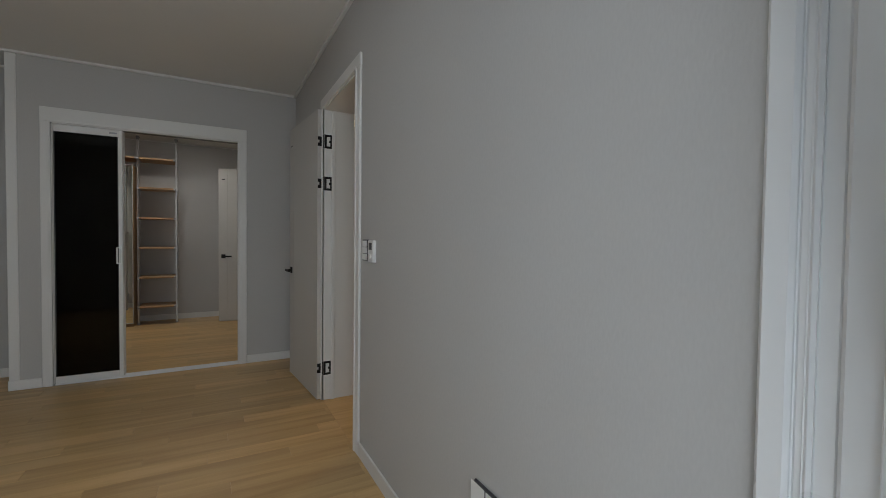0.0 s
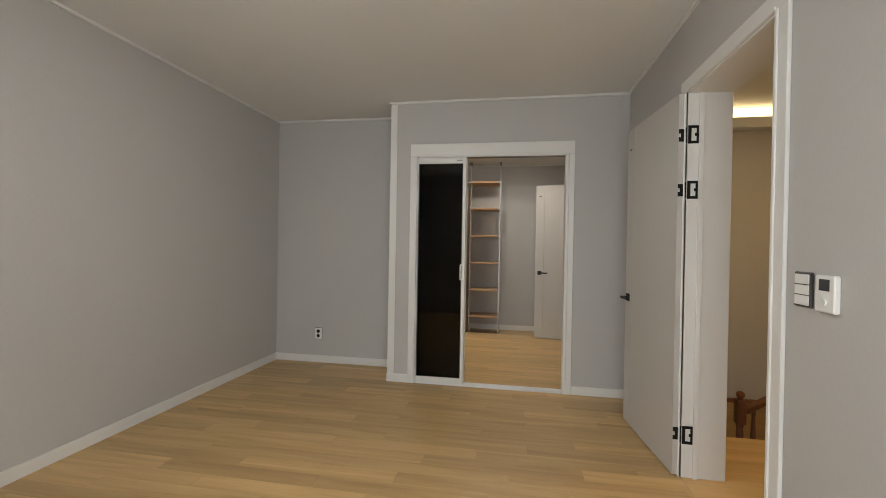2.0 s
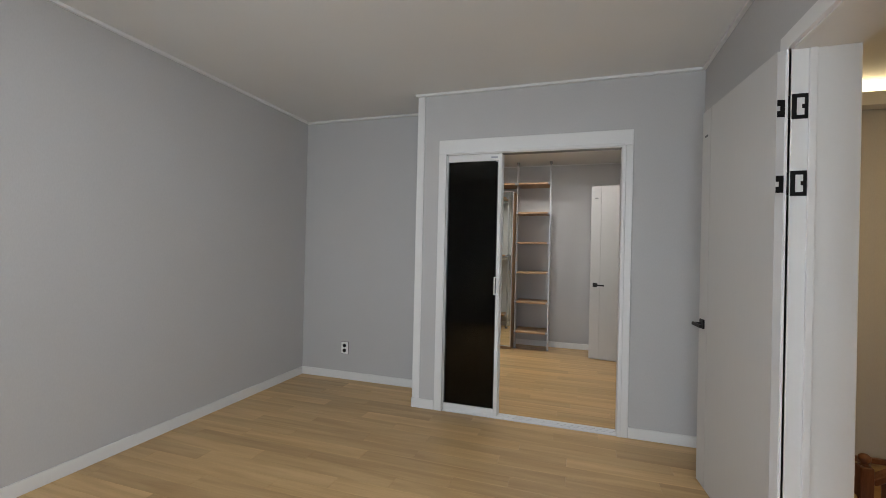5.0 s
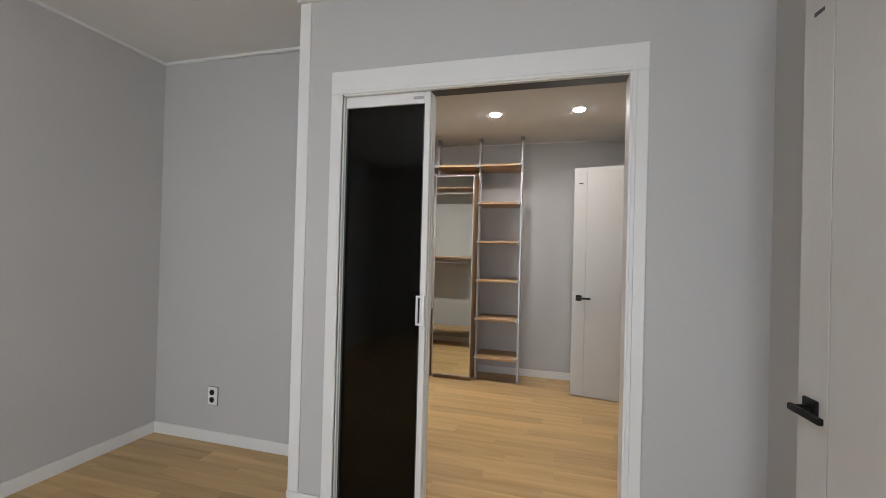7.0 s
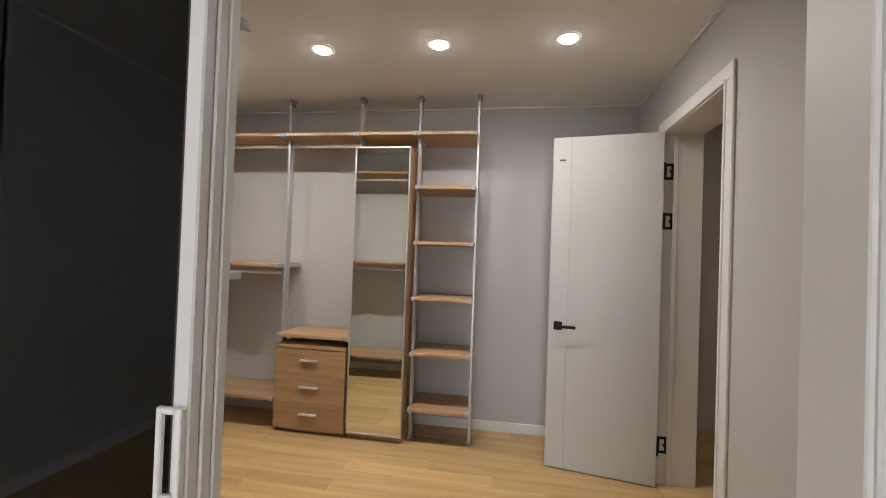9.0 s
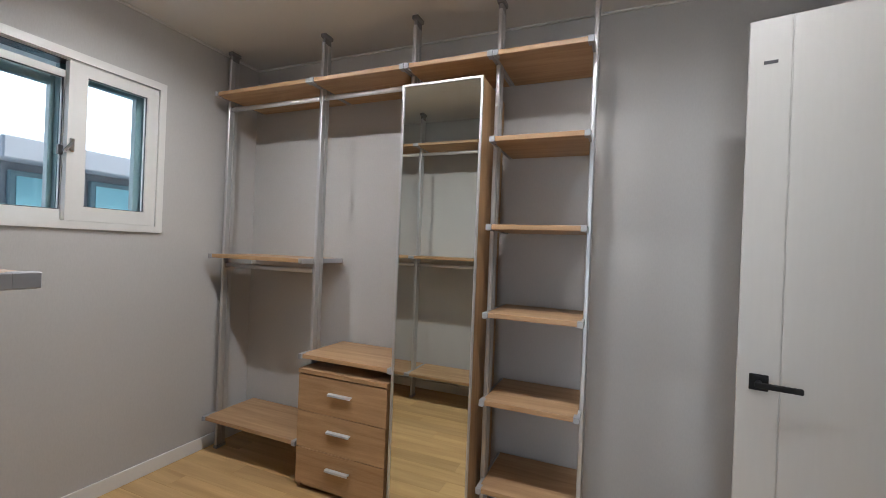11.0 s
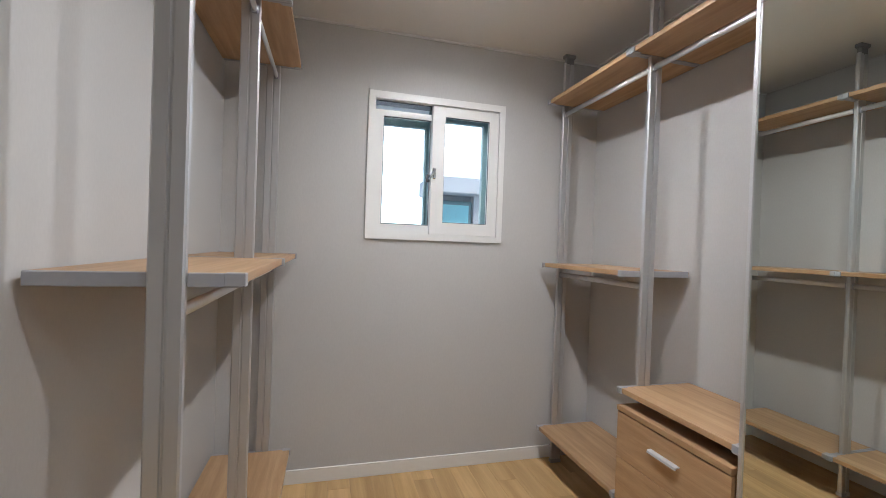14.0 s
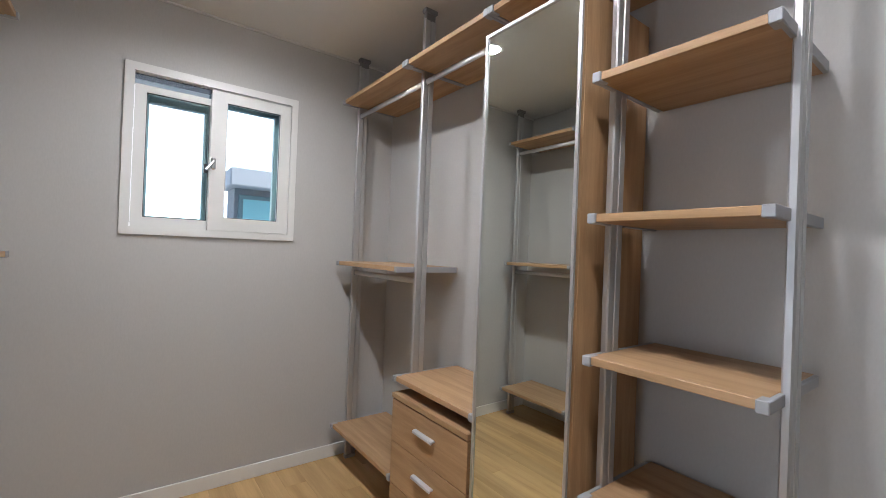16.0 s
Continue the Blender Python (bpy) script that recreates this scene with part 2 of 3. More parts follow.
def thing(name, base, label, category, group="", kind=""):
    ob = new(name)
    ob.location = base
    ORIGIN[ob] = Vector(base)
    return tagged(ob, label, category, group, kind)


def part(name, bm, mat, parent, label="", smooth=False):
    """One mesh under a thing or under a part; the bmesh is in world coordinates."""
    o = ORIGIN.get(parent, Vector((0, 0, 0)))
    bmesh.ops.translate(bm, vec=-o, verts=bm.verts)
    ob = new(name, finish(name, bm, mat, smooth))
    ob.parent = parent
    ORIGIN[ob] = o
    return tagged(ob, label)


def wall_with_hole(bm, axis, a, b, s0, s1, z0, z1, hole):
    """A wall slab from a to b across, s0 to s1 along, with one opening (h0, h1, low, high)."""
    h0, h1, low, high = hole
    us, ws = (s0, h0, h1, s1), (z0, low, high, z1)
    for i in range(3):
        for k in range(3):
            if i == 1 and k == 1 or us[i + 1] - us[i] < 1e-4 or ws[k + 1] - ws[k] < 1e-4:
                continue
            if axis == "X":
                box(bm, a, us[i], ws[k], b, us[i + 1], ws[k + 1])
            else:
                box(bm, us[i], a, ws[k], us[i + 1], b, ws[k + 1])
    bmesh.ops.remove_doubles(bm, verts=bm.verts, dist=1e-5)
    seen = {}
    for f in bm.faces:
        c = f.calc_center_median()
        seen.setdefault((round(c.x, 4), round(c.y, 4), round(c.z, 4)), []).append(f)
    bmesh.ops.delete(bm, geom=[f for fs in seen.values() if len(fs) > 1 for f in fs], context="FACES_ONLY")
    return bm


# ---- shell ----
setting("floor_slab", boxes((-3.0, -0.5, -0.2, 0.9, 7.3, -0.012)), SUBFLOOR, "dark screed under the oak laminate floor", "floor")
setting("ceiling", boxes((-3.0, -0.5, CEIL, 0.9, 4.296, CEIL + 0.15), (-3.0, 4.296, CEIL, COLUMN, CLOSET_SOUTH, CEIL + 0.15)), CEILING, "plain off-white papered bedroom ceiling", "ceiling")
setting("ceiling_closet", boxes((COLUMN, 4.296, CLOSET_CEIL, 0.9, CLOSET_SOUTH, CLOSET_CEIL + 0.15), (-3.0, CLOSET_SOUTH, CLOSET_CEIL, 0.9, 7.3, CLOSET_CEIL + 0.15)), CEILING, "plain off-white papered closet ceiling with downlights", "ceiling")
setting("wall_west_bedroom", boxes((WEST - 0.2, -0.5, -0.2, WEST, CLOSET_SOUTH, CEIL)), PAPER, "pale grey papered long bedroom wall", "wall")
WIN = (5.5028, 6.2382, 1.3528, 2.0962)
setting("wall_west_closet", wall_with_hole(bmesh.new(), "X", CLOSET_WEST - 0.22, CLOSET_WEST, CLOSET_SOUTH, CLOSET_NORTH, -0.2, CLOSET_CEIL, WIN), PAPER, "pale grey papered closet wall with a small window", "wall")
setting("wall_north", boxes((-2.9, CLOSET_NORTH, -0.2, 0.9, 7.27, CLOSET_CEIL)), PAPER, "pale grey papered wall behind the closet shelving", "wall")
bm = bmesh.new()
wall_with_hole(bm, "X", EAST, 0.90, -0.5, 4.296, -0.2, CEIL, (DOOR1[0], DOOR1[1], -0.012, DOOR_TOP))
wall_with_hole(bm, "X", EAST, 0.90, 4.296, CLOSET_NORTH, -0.2, CLOSET_CEIL, (DOOR2[0], DOOR2[1], -0.012, DOOR_TOP))
setting("wall_east", bm, PAPER, "pale grey papered wall with two white doors", "wall")
setting("wall_alcove", boxes((WEST, ALCOVE, -0.2, COLUMN, CLOSET_SOUTH, CEIL)), PAPER, "pale grey papered recessed bedroom wall with a socket", "wall")
bm = boxes((COLUMN, FRONT, -0.2, SLIDE_L, 4.296, CEIL), (COLUMN, 4.296, -0.2, -1.135, CLOSET_SOUTH, CLOSET_CEIL),
           (SLIDE_R, FRONT, -0.2, EAST, 4.296, CEIL), (SLIDE_L, FRONT, SLIDE_TOP, SLIDE_R, 4.296, CEIL))
setting("wall_partition", bm, PAPER, "pale grey papered partition around the sliding closet door", "wall")
setting("wall_south", wall_with_hole(bmesh.new(), "Y", -0.40, SOUTH, WEST, EAST, -0.2, CEIL, (-1.26, 0.68, 0.03, 2.3)), PAPER, "pale grey papered wall with a wide balcony window", "wall")
# landing beyond the bedroom door
setting("landing_floor", boxes((0.9, 0.6, -0.2, 2.6, 3.58, 0.0)), FLOOR, "oak laminate floor of the stair landing", "floor")
setting("landing_ceiling", boxes((0.9, 0.6, CEIL, 2.6, 4.9, CEIL + 0.15)), CEILING, "off-white ceiling of the stair landing", "ceiling")
setting("landing_wall_north", boxes((0.9, 4.72, -2.2, 2.6, 4.9, CEIL)), PAPER, "papered stairwell wall washed by warm cove light", "wall")
setting("landing_wall_east", boxes((2.6, 0.6, -2.2, 2.8, 4.9, CEIL)), PAPER, "papered stairwell wall", "wall")
setting("landing_wall_south", boxes((0.9, 0.4, -0.2, 2.8, 0.6, CEIL)), PAPER, "papered landing wall", "wall")
setting("stairwell_side", boxes((0.70, 3.58, -2.2, 0.90, 4.72, -0.2)), PAPER, "papered lower side of the stairwell", "wall")
setting("stairwell_bottom", boxes((0.7, 3.5, -2.3, 2.8, 4.9, -2.2)), FLOOR, "oak floor at the foot of the stair", "floor")
setting("back_room_floor", boxes((0.9, 4.9, -0.2, 2.6, 7.27, 0.0)), FLOOR, "oak laminate floor beyond the closet door", "floor")
setting("back_room_shell", boxes((2.6, 4.9, -0.2, 2.8, 7.27, CEIL), (0.9, 7.27, -0.2, 2.8, 7.45, CEIL), (0.9, 4.9, CEIL, 2.8, 7.27, CEIL + 0.15)), PAPER, "plain papered room beyond the closet door", "wall")


# ---- trims ----
def trim_strip(name, x0, y0, z0, x1, y1, z1, label, category):
    return setting(name, boxes((x0, y0, z0, x1, y1, z1), bevel=0.002), TRIM, label, category)


BH, BT = 0.075, 0.011
for row in (
    (WEST, SOUTH, 0, WEST + BT, ALCOVE - BT, BH), (WEST, ALCOVE - BT, 0, COLUMN, ALCOVE, BH), (COLUMN - BT, FRONT, 0, COLUMN, ALCOVE - BT, BH),
    (COLUMN - BT, FRONT - BT, 0, -1.179, FRONT, BH), (0.257, FRONT - BT, 0, EAST - BT, FRONT, BH), (EAST - BT, 3.052, 0, EAST, FRONT, BH),
    (EAST - BT, SOUTH, 0, EAST, 2.099, BH), (CLOSET_WEST, CLOSET_SOUTH, 0, CLOSET_WEST + BT, CLOSET_NORTH - BT, BH),
    (CLOSET_WEST, CLOSET_NORTH - BT, 0, EAST, CLOSET_NORTH, BH), (CLOSET_WEST + BT, CLOSET_SOUTH, 0, -1.135, CLOSET_SOUTH + BT, BH),
    (EAST - BT, 6.455, 0, EAST, CLOSET_NORTH - BT, BH), (EAST - BT, 4.296, 0, EAST, 5.545, BH),
):
    trim_strip("baseboard", *row, "white painted skirting board", "baseboard")
CH = 0.022
for row in (
    (WEST, SOUTH, WEST + CH, ALCOVE - CH), (WEST, ALCOVE - CH, COLUMN - CH, ALCOVE), (COLUMN - CH, FRONT - CH, COLUMN, ALCOVE),
    (COLUMN, FRONT - CH, EAST - CH, FRONT), (EAST - CH, SOUTH, EAST, FRONT),
    (CLOSET_WEST, CLOSET_SOUTH, CLOSET_WEST + 0.012, CLOSET_NORTH - 0.012), (CLOSET_WEST, CLOSET_NORTH - 0.012, EAST, CLOSET_NORTH),
    (EAST - 0.012, 4.296, EAST, CLOSET_NORTH - 0.012),
):
    top, drop = (CEIL, 0.018) if row[1] < 4.25 or row[3] < 4.7 else (CLOSET_CEIL, 0.010)
    trim_strip("trim", row[0], row[1], top - drop, row[2], row[3], top, "thin white ceiling moulding", "trim")
trim_strip("corner_trim", COLUMN - 0.006, FRONT - 0.008, BH, COLUMN + 0.055, FRONT, CEIL - 0.02, "white corner moulding on the partition end", "trim")
trim_strip("corner_trim", COLUMN - 0.008, FRONT, BH, COLUMN, FRONT + 0.03, CEIL - 0.02, "white corner moulding on the partition end", "trim")


def casing(name, axis, face, depth, u0, u1, top, width, head, label):
    """A door's architrave: two uprights and a head, with a stepped inner edge."""
    ob = thing(name, (face, u0, 0) if axis == "X" else (u0, face, 0), label, "door casing", kind="structure")
    def piece(a0, a1, z0, z1, d):
        lo, hi = min(face, face + d), max(face, face + d)
        return (lo, a0, z0, hi, a1, z1) if axis == "X" else (a0, lo, z0, a1, hi, z1)
    for a, b, side in ((u0 - width, u0 + 0.004, 1), (u1 - 0.004, u1 + width, -1)):
        part("upright", boxes(piece(a, b, 0, top, depth), bevel=0.003), TRIM, ob)
        edge = (b - 0.018, b) if side == 1 else (a, a + 0.018)
        part("bead", boxes(piece(edge[0], edge[1], 0, top, depth * 1.35), bevel=0.003), TRIM, ob)
    part("head", boxes(piece(u0 - width, u1 + width, top, top + head, depth), bevel=0.003), TRIM, ob)
    part("bead", boxes(piece(u0, u1, top - 0.004, top + 0.014, depth * 1.35), bevel=0.003), TRIM, ob)
    return ob


casing("door_casing_closet", "Y", FRONT, -0.014, SLIDE_L, SLIDE_R, SLIDE_TOP, 0.060, 0.11, "wide white casing around the sliding closet door")
casing("door_casing_bedroom", "X", EAST, -0.014, DOOR1[0], DOOR1[1], DOOR_TOP, 0.07, 0.07, "white casing around the open bedroom door")
casing("door_casing_closet_east", "X", EAST, -0.014, DOOR2[0], DOOR2[1], DOOR_TOP, 0.07, 0.07, "white casing around the open closet door")


def jambs(name, y0, y1, label):
    ob = thing(name, (EAST, y0, 0), label, "door frame", kind="structure")
    part("jamb", boxes((EAST - 0.004, y0, 0, 0.905, y0 + 0.012, DOOR_TOP), bevel=0.002), TRIM, ob)
    part("jamb", boxes((EAST - 0.004, y1 - 0.012, 0, 0.905, y1, DOOR_TOP), bevel=0.002), TRIM, ob)
    part("head_jamb", boxes((EAST - 0.004, y0 + 0.012, DOOR_TOP - 0.012, 0.905, y1 - 0.012, DOOR_TOP), bevel=0.002), TRIM, ob)
    part("stop", boxes((EAST + 0.05, y1 - 0.024, 0, EAST + 0.075, y1 - 0.012, DOOR_TOP - 0.012), (EAST + 0.05, y0 + 0.012, 0, EAST + 0.075, y0 + 0.024, DOOR_TOP - 0.012), bevel=0.002), TRIM, ob)
    part("threshold", boxes((EAST - 0.004, y0, -0.01, 0.905, y1, 0.003)), FLOOR, ob, "oak threshold strip")


jambs("door_frame_bedroom", *DOOR1, "deep white door lining with black hinges")
jambs("door_frame_closet_east", *DOOR2, "white door lining of the closet door")
ob = thing("door_frame_sliding", (SLIDE_L, FRONT, 0), "white lining of the three-track sliding closet door", "door frame", kind="structure")
part("jamb", boxes((SLIDE_R - 0.012, FRONT - 0.012, 0, SLIDE_R + 0.002, 4.300, SLIDE_TOP), bevel=0.002), TRIM, ob)
part("jamb", boxes((SLIDE_L - 0.014, FRONT - 0.012, 0, SLIDE_L - 0.002, 4.300, SLIDE_TOP), bevel=0.002), TRIM, ob)
part("stop", boxes((SLIDE_L - 0.004, FRONT - 0.002, 0.01, SLIDE_L + 0.010, 4.2145, SLIDE_TOP - 0.012), bevel=0.001), TRIM, ob)
part("head_track", boxes((SLIDE_L + 0.01, FRONT - 0.01, SLIDE_TOP - 0.010, SLIDE_R - 0.012, FRONT + 0.012, SLIDE_TOP), bevel=0.001), TRIM, ob)
part("track_channel", boxes((SLIDE_L, FRONT + 0.013, SLIDE_TOP - 0.006, SLIDE_R - 0.013, 4.296, SLIDE_TOP - 0.002)), DARK_PLASTIC, ob, "dark overhead track channel")
part("sill", boxes((SLIDE_L + 0.01, FRONT - 0.006, -0.011, SLIDE_R - 0.012, 4.300, 0.002)), ALU_X, ob, "satin aluminium floor track")
for ty in (4.206, 4.224, 4.251, 4.278, 4.292):
    part("track_rib", boxes((SLIDE_L + 0.01, ty - 0.004, 0.002, SLIDE_R - 0.012, ty + 0.004, 0.009), bevel=0.001), WHITE_PLASTIC, ob)


# ---- sliding door: three panels stacked on their tracks ----
def sliding_panel(y0, x0, x1, handle):
    ob = thing("sliding_door", (x0, y0, 0), "white framed sliding door with a dark tinted glass pane", "sliding door", "stacked sliding door panels")
    y1, z0, z1, st, edge, low, high = y0 + 0.0245, 0.010, SLIDE_TOP - 0.008, 0.029, 0.012, 0.050, 0.054
    part("stile", boxes((x0, y0, z0, x0 + edge, y1, z1), bevel=0.003), TRIM, ob)
    part("stile", boxes((x1 - st, y0, z0, x1, y1, z1), bevel=0.003), TRIM, ob)
    part("top_rail", boxes((x0 + edge, y0 + 0.001, z1 - high, x1 - st, y1 - 0.001, z1), bevel=0.002), TRIM, ob)
    part("bottom_rail", boxes((x0 + edge, y0 + 0.001, z0, x1 - st, y1 - 0.001, z0 + low), bevel=0.002), TRIM, ob)
    part("pane", boxes((x0 + edge, y0 + 0.012, z0 + low, x1 - st, y0 + 0.018, z1 - high)), BLACK_GLASS if handle else REAR_GLASS, ob, "dark tinted glass pane")
    part("bead", boxes((x0 + edge, y0 + 0.006, z0 + low, x0 + edge + 0.006, y0 + 0.0115, z1 - high), (x1 - st - 0.006, y0 + 0.006, z0 + low, x1 - st, y0 + 0.0115, z1 - high)), DARK_PLASTIC, ob)
    if handle:
        hx = x1 - st + 0.005
        h = part("handle", boxes((hx - 0.020, y0 - 0.014, 0.944, hx - 0.010, y0 - 0.004, 1.082), (hx + 0.012, y0 - 0.014, 0.944, hx + 0.022, y0, 1.082),
                                 (hx - 0.010, y0 - 0.014, 1.072, hx + 0.012, y0 - 0.004, 1.082), (hx - 0.010, y0 - 0.014, 0.944, hx + 0.012, y0 - 0.004, 0.954), bevel=0.002), WHITE_PLASTIC, ob, "white rectangular pull handle")
        part("badge", boxes((x1 - 0.085, y0 - 0.002, z1 - 0.035, x1 - 0.035, y0 + 0.001, z1 - 0.022)), GREY_CAP, ob, "small grey maker's badge")
    return ob


sliding_panel(4.2148, SLIDE_L, -0.672, True)
sliding_panel(4.240, SLIDE_L + 0.003, -0.669, False)
sliding_panel(4.265, SLIDE_L + 0.006, -0.667, False)


# ---- hinged doors ----
def hinged_door(name, hinge, angle, width, label, plates=True):
    """A flush leaf in its own axes: the hinge edge stands on the z axis, the leaf runs along +x, and its seen face looks along +y."""
    ob = thing(name, (0, 0, 0), label, "door")
    t, top = 0.036, 2.097
    gx = width - 0.115
    bm = boxes((0.0, -t, 0.008, gx - 0.002, 0, top), (gx + 0.002, -t, 0.008, width, 0, top), bevel=0.001)
    box(bm, gx - 0.003, 0.004 - t, 0.009, gx + 0.003, -0.004, top - 0.001)
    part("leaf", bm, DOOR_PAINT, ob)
    for side, y in ((1, 0), (-1, -t)):
        h = part("lever_handle", boxes((width - 0.085, min(y, y + side * 0.010), 0.874, width - 0.033, max(y, y + side * 0.010), 0.926), bevel=0.002), BLACK, ob, "black square rosette with a flat lever")
        part("neck", tube(bmesh.new(), (width - 0.059, y, 0.900), (width - 0.059, y + side * 0.05, 0.900), 0.009), BLACK, h)
        y0, y1 = sorted((y + side * 0.040, y + side * 0.054))
        part("lever", boxes((width - 0.168, y0, 0.891, width - 0.046, y1, 0.909), bevel=0.003), BLACK, h)
    part("latch_plate", boxes((width, 0.009 - t, 0.82, width + 0.0015, -0.009, 0.98)), CHROME, ob, "thin steel latch plate")
    part("badge", boxes((width - 0.078, 0, 1.946, width - 0.040, 0.0015, 1.957)), DARK_PLASTIC, ob, "small dark maker's badge")
    for z in (0.235, 1.57, 1.87):
        ky = -t - 0.002 if plates else 0.003
        hb = part("hinge", tube(bmesh.new(), (-0.005, ky, z - 0.045), (-0.005, ky, z + 0.045), 0.0055, 12), BLACK, ob, "black butt hinge")
        if plates:
            part("leaf_plate", boxes((-0.003, 0.004 - t, z - 0.034, 0, -0.002, z - 0.010), (-0.003, 0.004 - t, z + 0.010, 0, -0.002, z + 0.034), (-0.003, 0.004 - t, z - 0.010, 0, -0.013, z + 0.010)), BLACK, hb)
    ob.matrix_basis = pose(hinge[0], hinge[1], 0, 0, 0, angle)
    return ob


def jamb_plates(name, x, y, facing):
    """Square open frames of the hinges, screwed on the lining."""
    for z in (0.235, 1.57, 1.87):
        ob = thing(name, (x, y, z), "black open hinge plate screwed to the white door lining", "hinge plate", "hinge plates on the linings")
        y0, y1 = sorted((y, y + facing * 0.003))
        part("frame", boxes((x, y0, z + 0.034, x + 0.054, y1, z + 0.049), (x, y0, z - 0.049, x + 0.054, y1, z - 0.034), (x + 0.042, y0, z - 0.034, x + 0.054, y1, z + 0.034), (x, y0, z - 0.034, x + 0.016, y1, z + 0.034)), BLACK, ob)
        part("tab", boxes((x + 0.034, y0, z - 0.008, x + 0.043, y1, z + 0.008)), BLACK, ob)


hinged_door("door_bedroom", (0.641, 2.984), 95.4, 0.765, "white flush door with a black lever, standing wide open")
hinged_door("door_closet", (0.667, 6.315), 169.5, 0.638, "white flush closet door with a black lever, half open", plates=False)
jamb_plates("hinge_plate", 0.685, DOOR1[1] - 0.012, -1)
jamb_plates("hinge_plate", 0.684, DOOR2[1] - 0.012, -1)


# ---- switches and sockets ----
def wall_socket(x, y, z):
    ob = thing("wall_socket", (x, y, z), "white twin socket with dark round inserts on the grey wall", "socket")
    part("plate", boxes((x - 0.038, y - 0.009, z - 0.058, x + 0.038, y, z + 0.058), bevel=0.003), WHITE_PLASTIC, ob)
    part("edge", boxes((x - 0.041, y - 0.004, z - 0.061, x + 0.041, y, z + 0.061), bevel=0.001), DARK_PLASTIC, ob, "dark rim")
    for dz in (-0.024, 0.024):
        part("insert", tube(bmesh.new(), (x, y - 0.0125, z + dz), (x, y - 0.009, z + dz), 0.021, 20), WHITE_PLASTIC, ob)
        part("well", tube(bmesh.new(), (x, y - 0.0135, z + dz), (x, y - 0.0125, z + dz), 0.0185, 20), BLACK, ob, "dark round well")


wall_socket(-2.255, ALCOVE, 0.303)
ob = thing("light_switch", (EAST, 2.007, 1.122), "white two-gang light switch with a dark frame", "switch")
part("frame", boxes((EAST - 0.009, 1.966, 1.066, EAST, 2.048, 1.178), bevel=0.003), DARK_PLASTIC, ob, "dark grey frame")
for z0, z1 in ((1.073, 1.104), (1.107, 1.137), (1.140, 1.171)):
    part("rocker", boxes((EAST - 0.0125, 1.974, z0, EAST - 0.009, 2.040, z1), bevel=0.001), WHITE_PLASTIC, ob)
ob = thing("thermostat", (EAST, 1.896, 1.12), "white heating thermostat with a small dark display", "thermostat")
part("body", boxes((EAST - 0.018, 1.855, 1.064, EAST, 1.937, 1.174), bevel=0.004), WHITE_PLASTIC, ob)
part("display", boxes((EAST - 0.0195, 1.875, 1.128, EAST - 0.018, 1.917, 1.162)), DARK_PLASTIC, ob, "small dark display")
part("dial", tube(bmesh.new(), (EAST - 0.023, 1.896, 1.095), (EAST - 0.018, 1.896, 1.095), 0.012), WHITE_PLASTIC, ob)
ob = thing("wall_socket", (EAST, 0.90, 0.40), "white socket plate with a dark frame low on the wall", "socket")
part("frame", boxes((EAST - 0.009, 0.80, 0.355, EAST, 0.944, 0.47), bevel=0.003), DARK_PLASTIC, ob, "dark frame")
part("plate", boxes((EAST - 0.0115, 0.886, 0.362, EAST - 0.009, 0.957, 0.463), (EAST - 0.0115, 0.808, 0.362, EAST - 0.009, 0.879, 0.463), bevel=0.001), WHITE_PLASTIC, ob)

# ---- balcony window on the south side ----
ob = thing("window_balcony", (-0.9, SOUTH, 0), "wide white plastic balcony window with clear panes", "window", kind="structure")
part("side_jamb", boxes((0.666, 0.162, 0.03, 0.682, 0.202, 2.3), (0.674, 0.110, 0.03, 0.682, 0.162, 2.3), (0.668, 0.136, 0.03, 0.676, 0.148, 2.3), (0.660, -0.33, 0.03, 0.682, 0.110, 2.3), bevel=0.0055), PVC, ob)
for ry in (0.060, 0.01, -0.05, -0.10, -0.17):
    part("track_rib", boxes((0.640, ry - 0.006, 0.05, 0.661, ry + 0.006, 2.28), bevel=0.002), PVC, ob)
part("side_jamb", boxes((-1.27, -0.33, 0.03, -1.20, 0.202, 2.3), bevel=0.004), PVC, ob)
part("head", boxes((-1.20, -0.33, 2.24, 0.65, 0.202, 2.31), bevel=0.004), PVC, ob)
part("sill", boxes((-1.20, -0.33, 0.02, 0.65, 0.202, 0.06), bevel=0.004), PVC, ob)
for x0, x1, y0 in ((-1.20, -0.24, -0.30), (-0.28, 0.65, -0.35)):
    sash = part("sash", boxes((x0, y0, 0.06, x0 + 0.07, y0 + 0.045, 2.24), (x1 - 0.07, y0, 0.06, x1, y0 + 0.045, 2.24), (x0 + 0.07, y0, 0.06, x1 - 0.07, y0 + 0.045, 0.14), (x0 + 0.07, y0, 2.16, x1 - 0.07, y0 + 0.045, 2.24), bevel=0.003), PVC, ob)
    pane = part("pane", boxes((x0 + 0.07, y0 + 0.018, 0.14, x1 - 0.07, y0 + 0.024, 2.16)), WINDOW_GLASS, sash, "clear glass pane")
    pane.visible_shadow = False

# ---- closet window ----
WX = CLOSET_WEST
ob = thing("window_closet", (WX, 5.87, 1.32), "small white sliding window with two panes", "window", kind="structure")
y0, y1, z0, z1 = 5.467, 6.272, 1.320, 2.134


def ring(x0, x1, a, b, low, high, left, right, foot, head, bevel=0.0):
    """An upright frame in a plane of constant x, from its outer edges and its four widths."""
    return boxes((x0, a, low, x1, a + left, high), (x0, b - right, low, x1, b, high), (x0, a + left, low, x1, b - right, low + foot), (x0, a + left, high - head, x1, b - right, high), bevel=bevel)


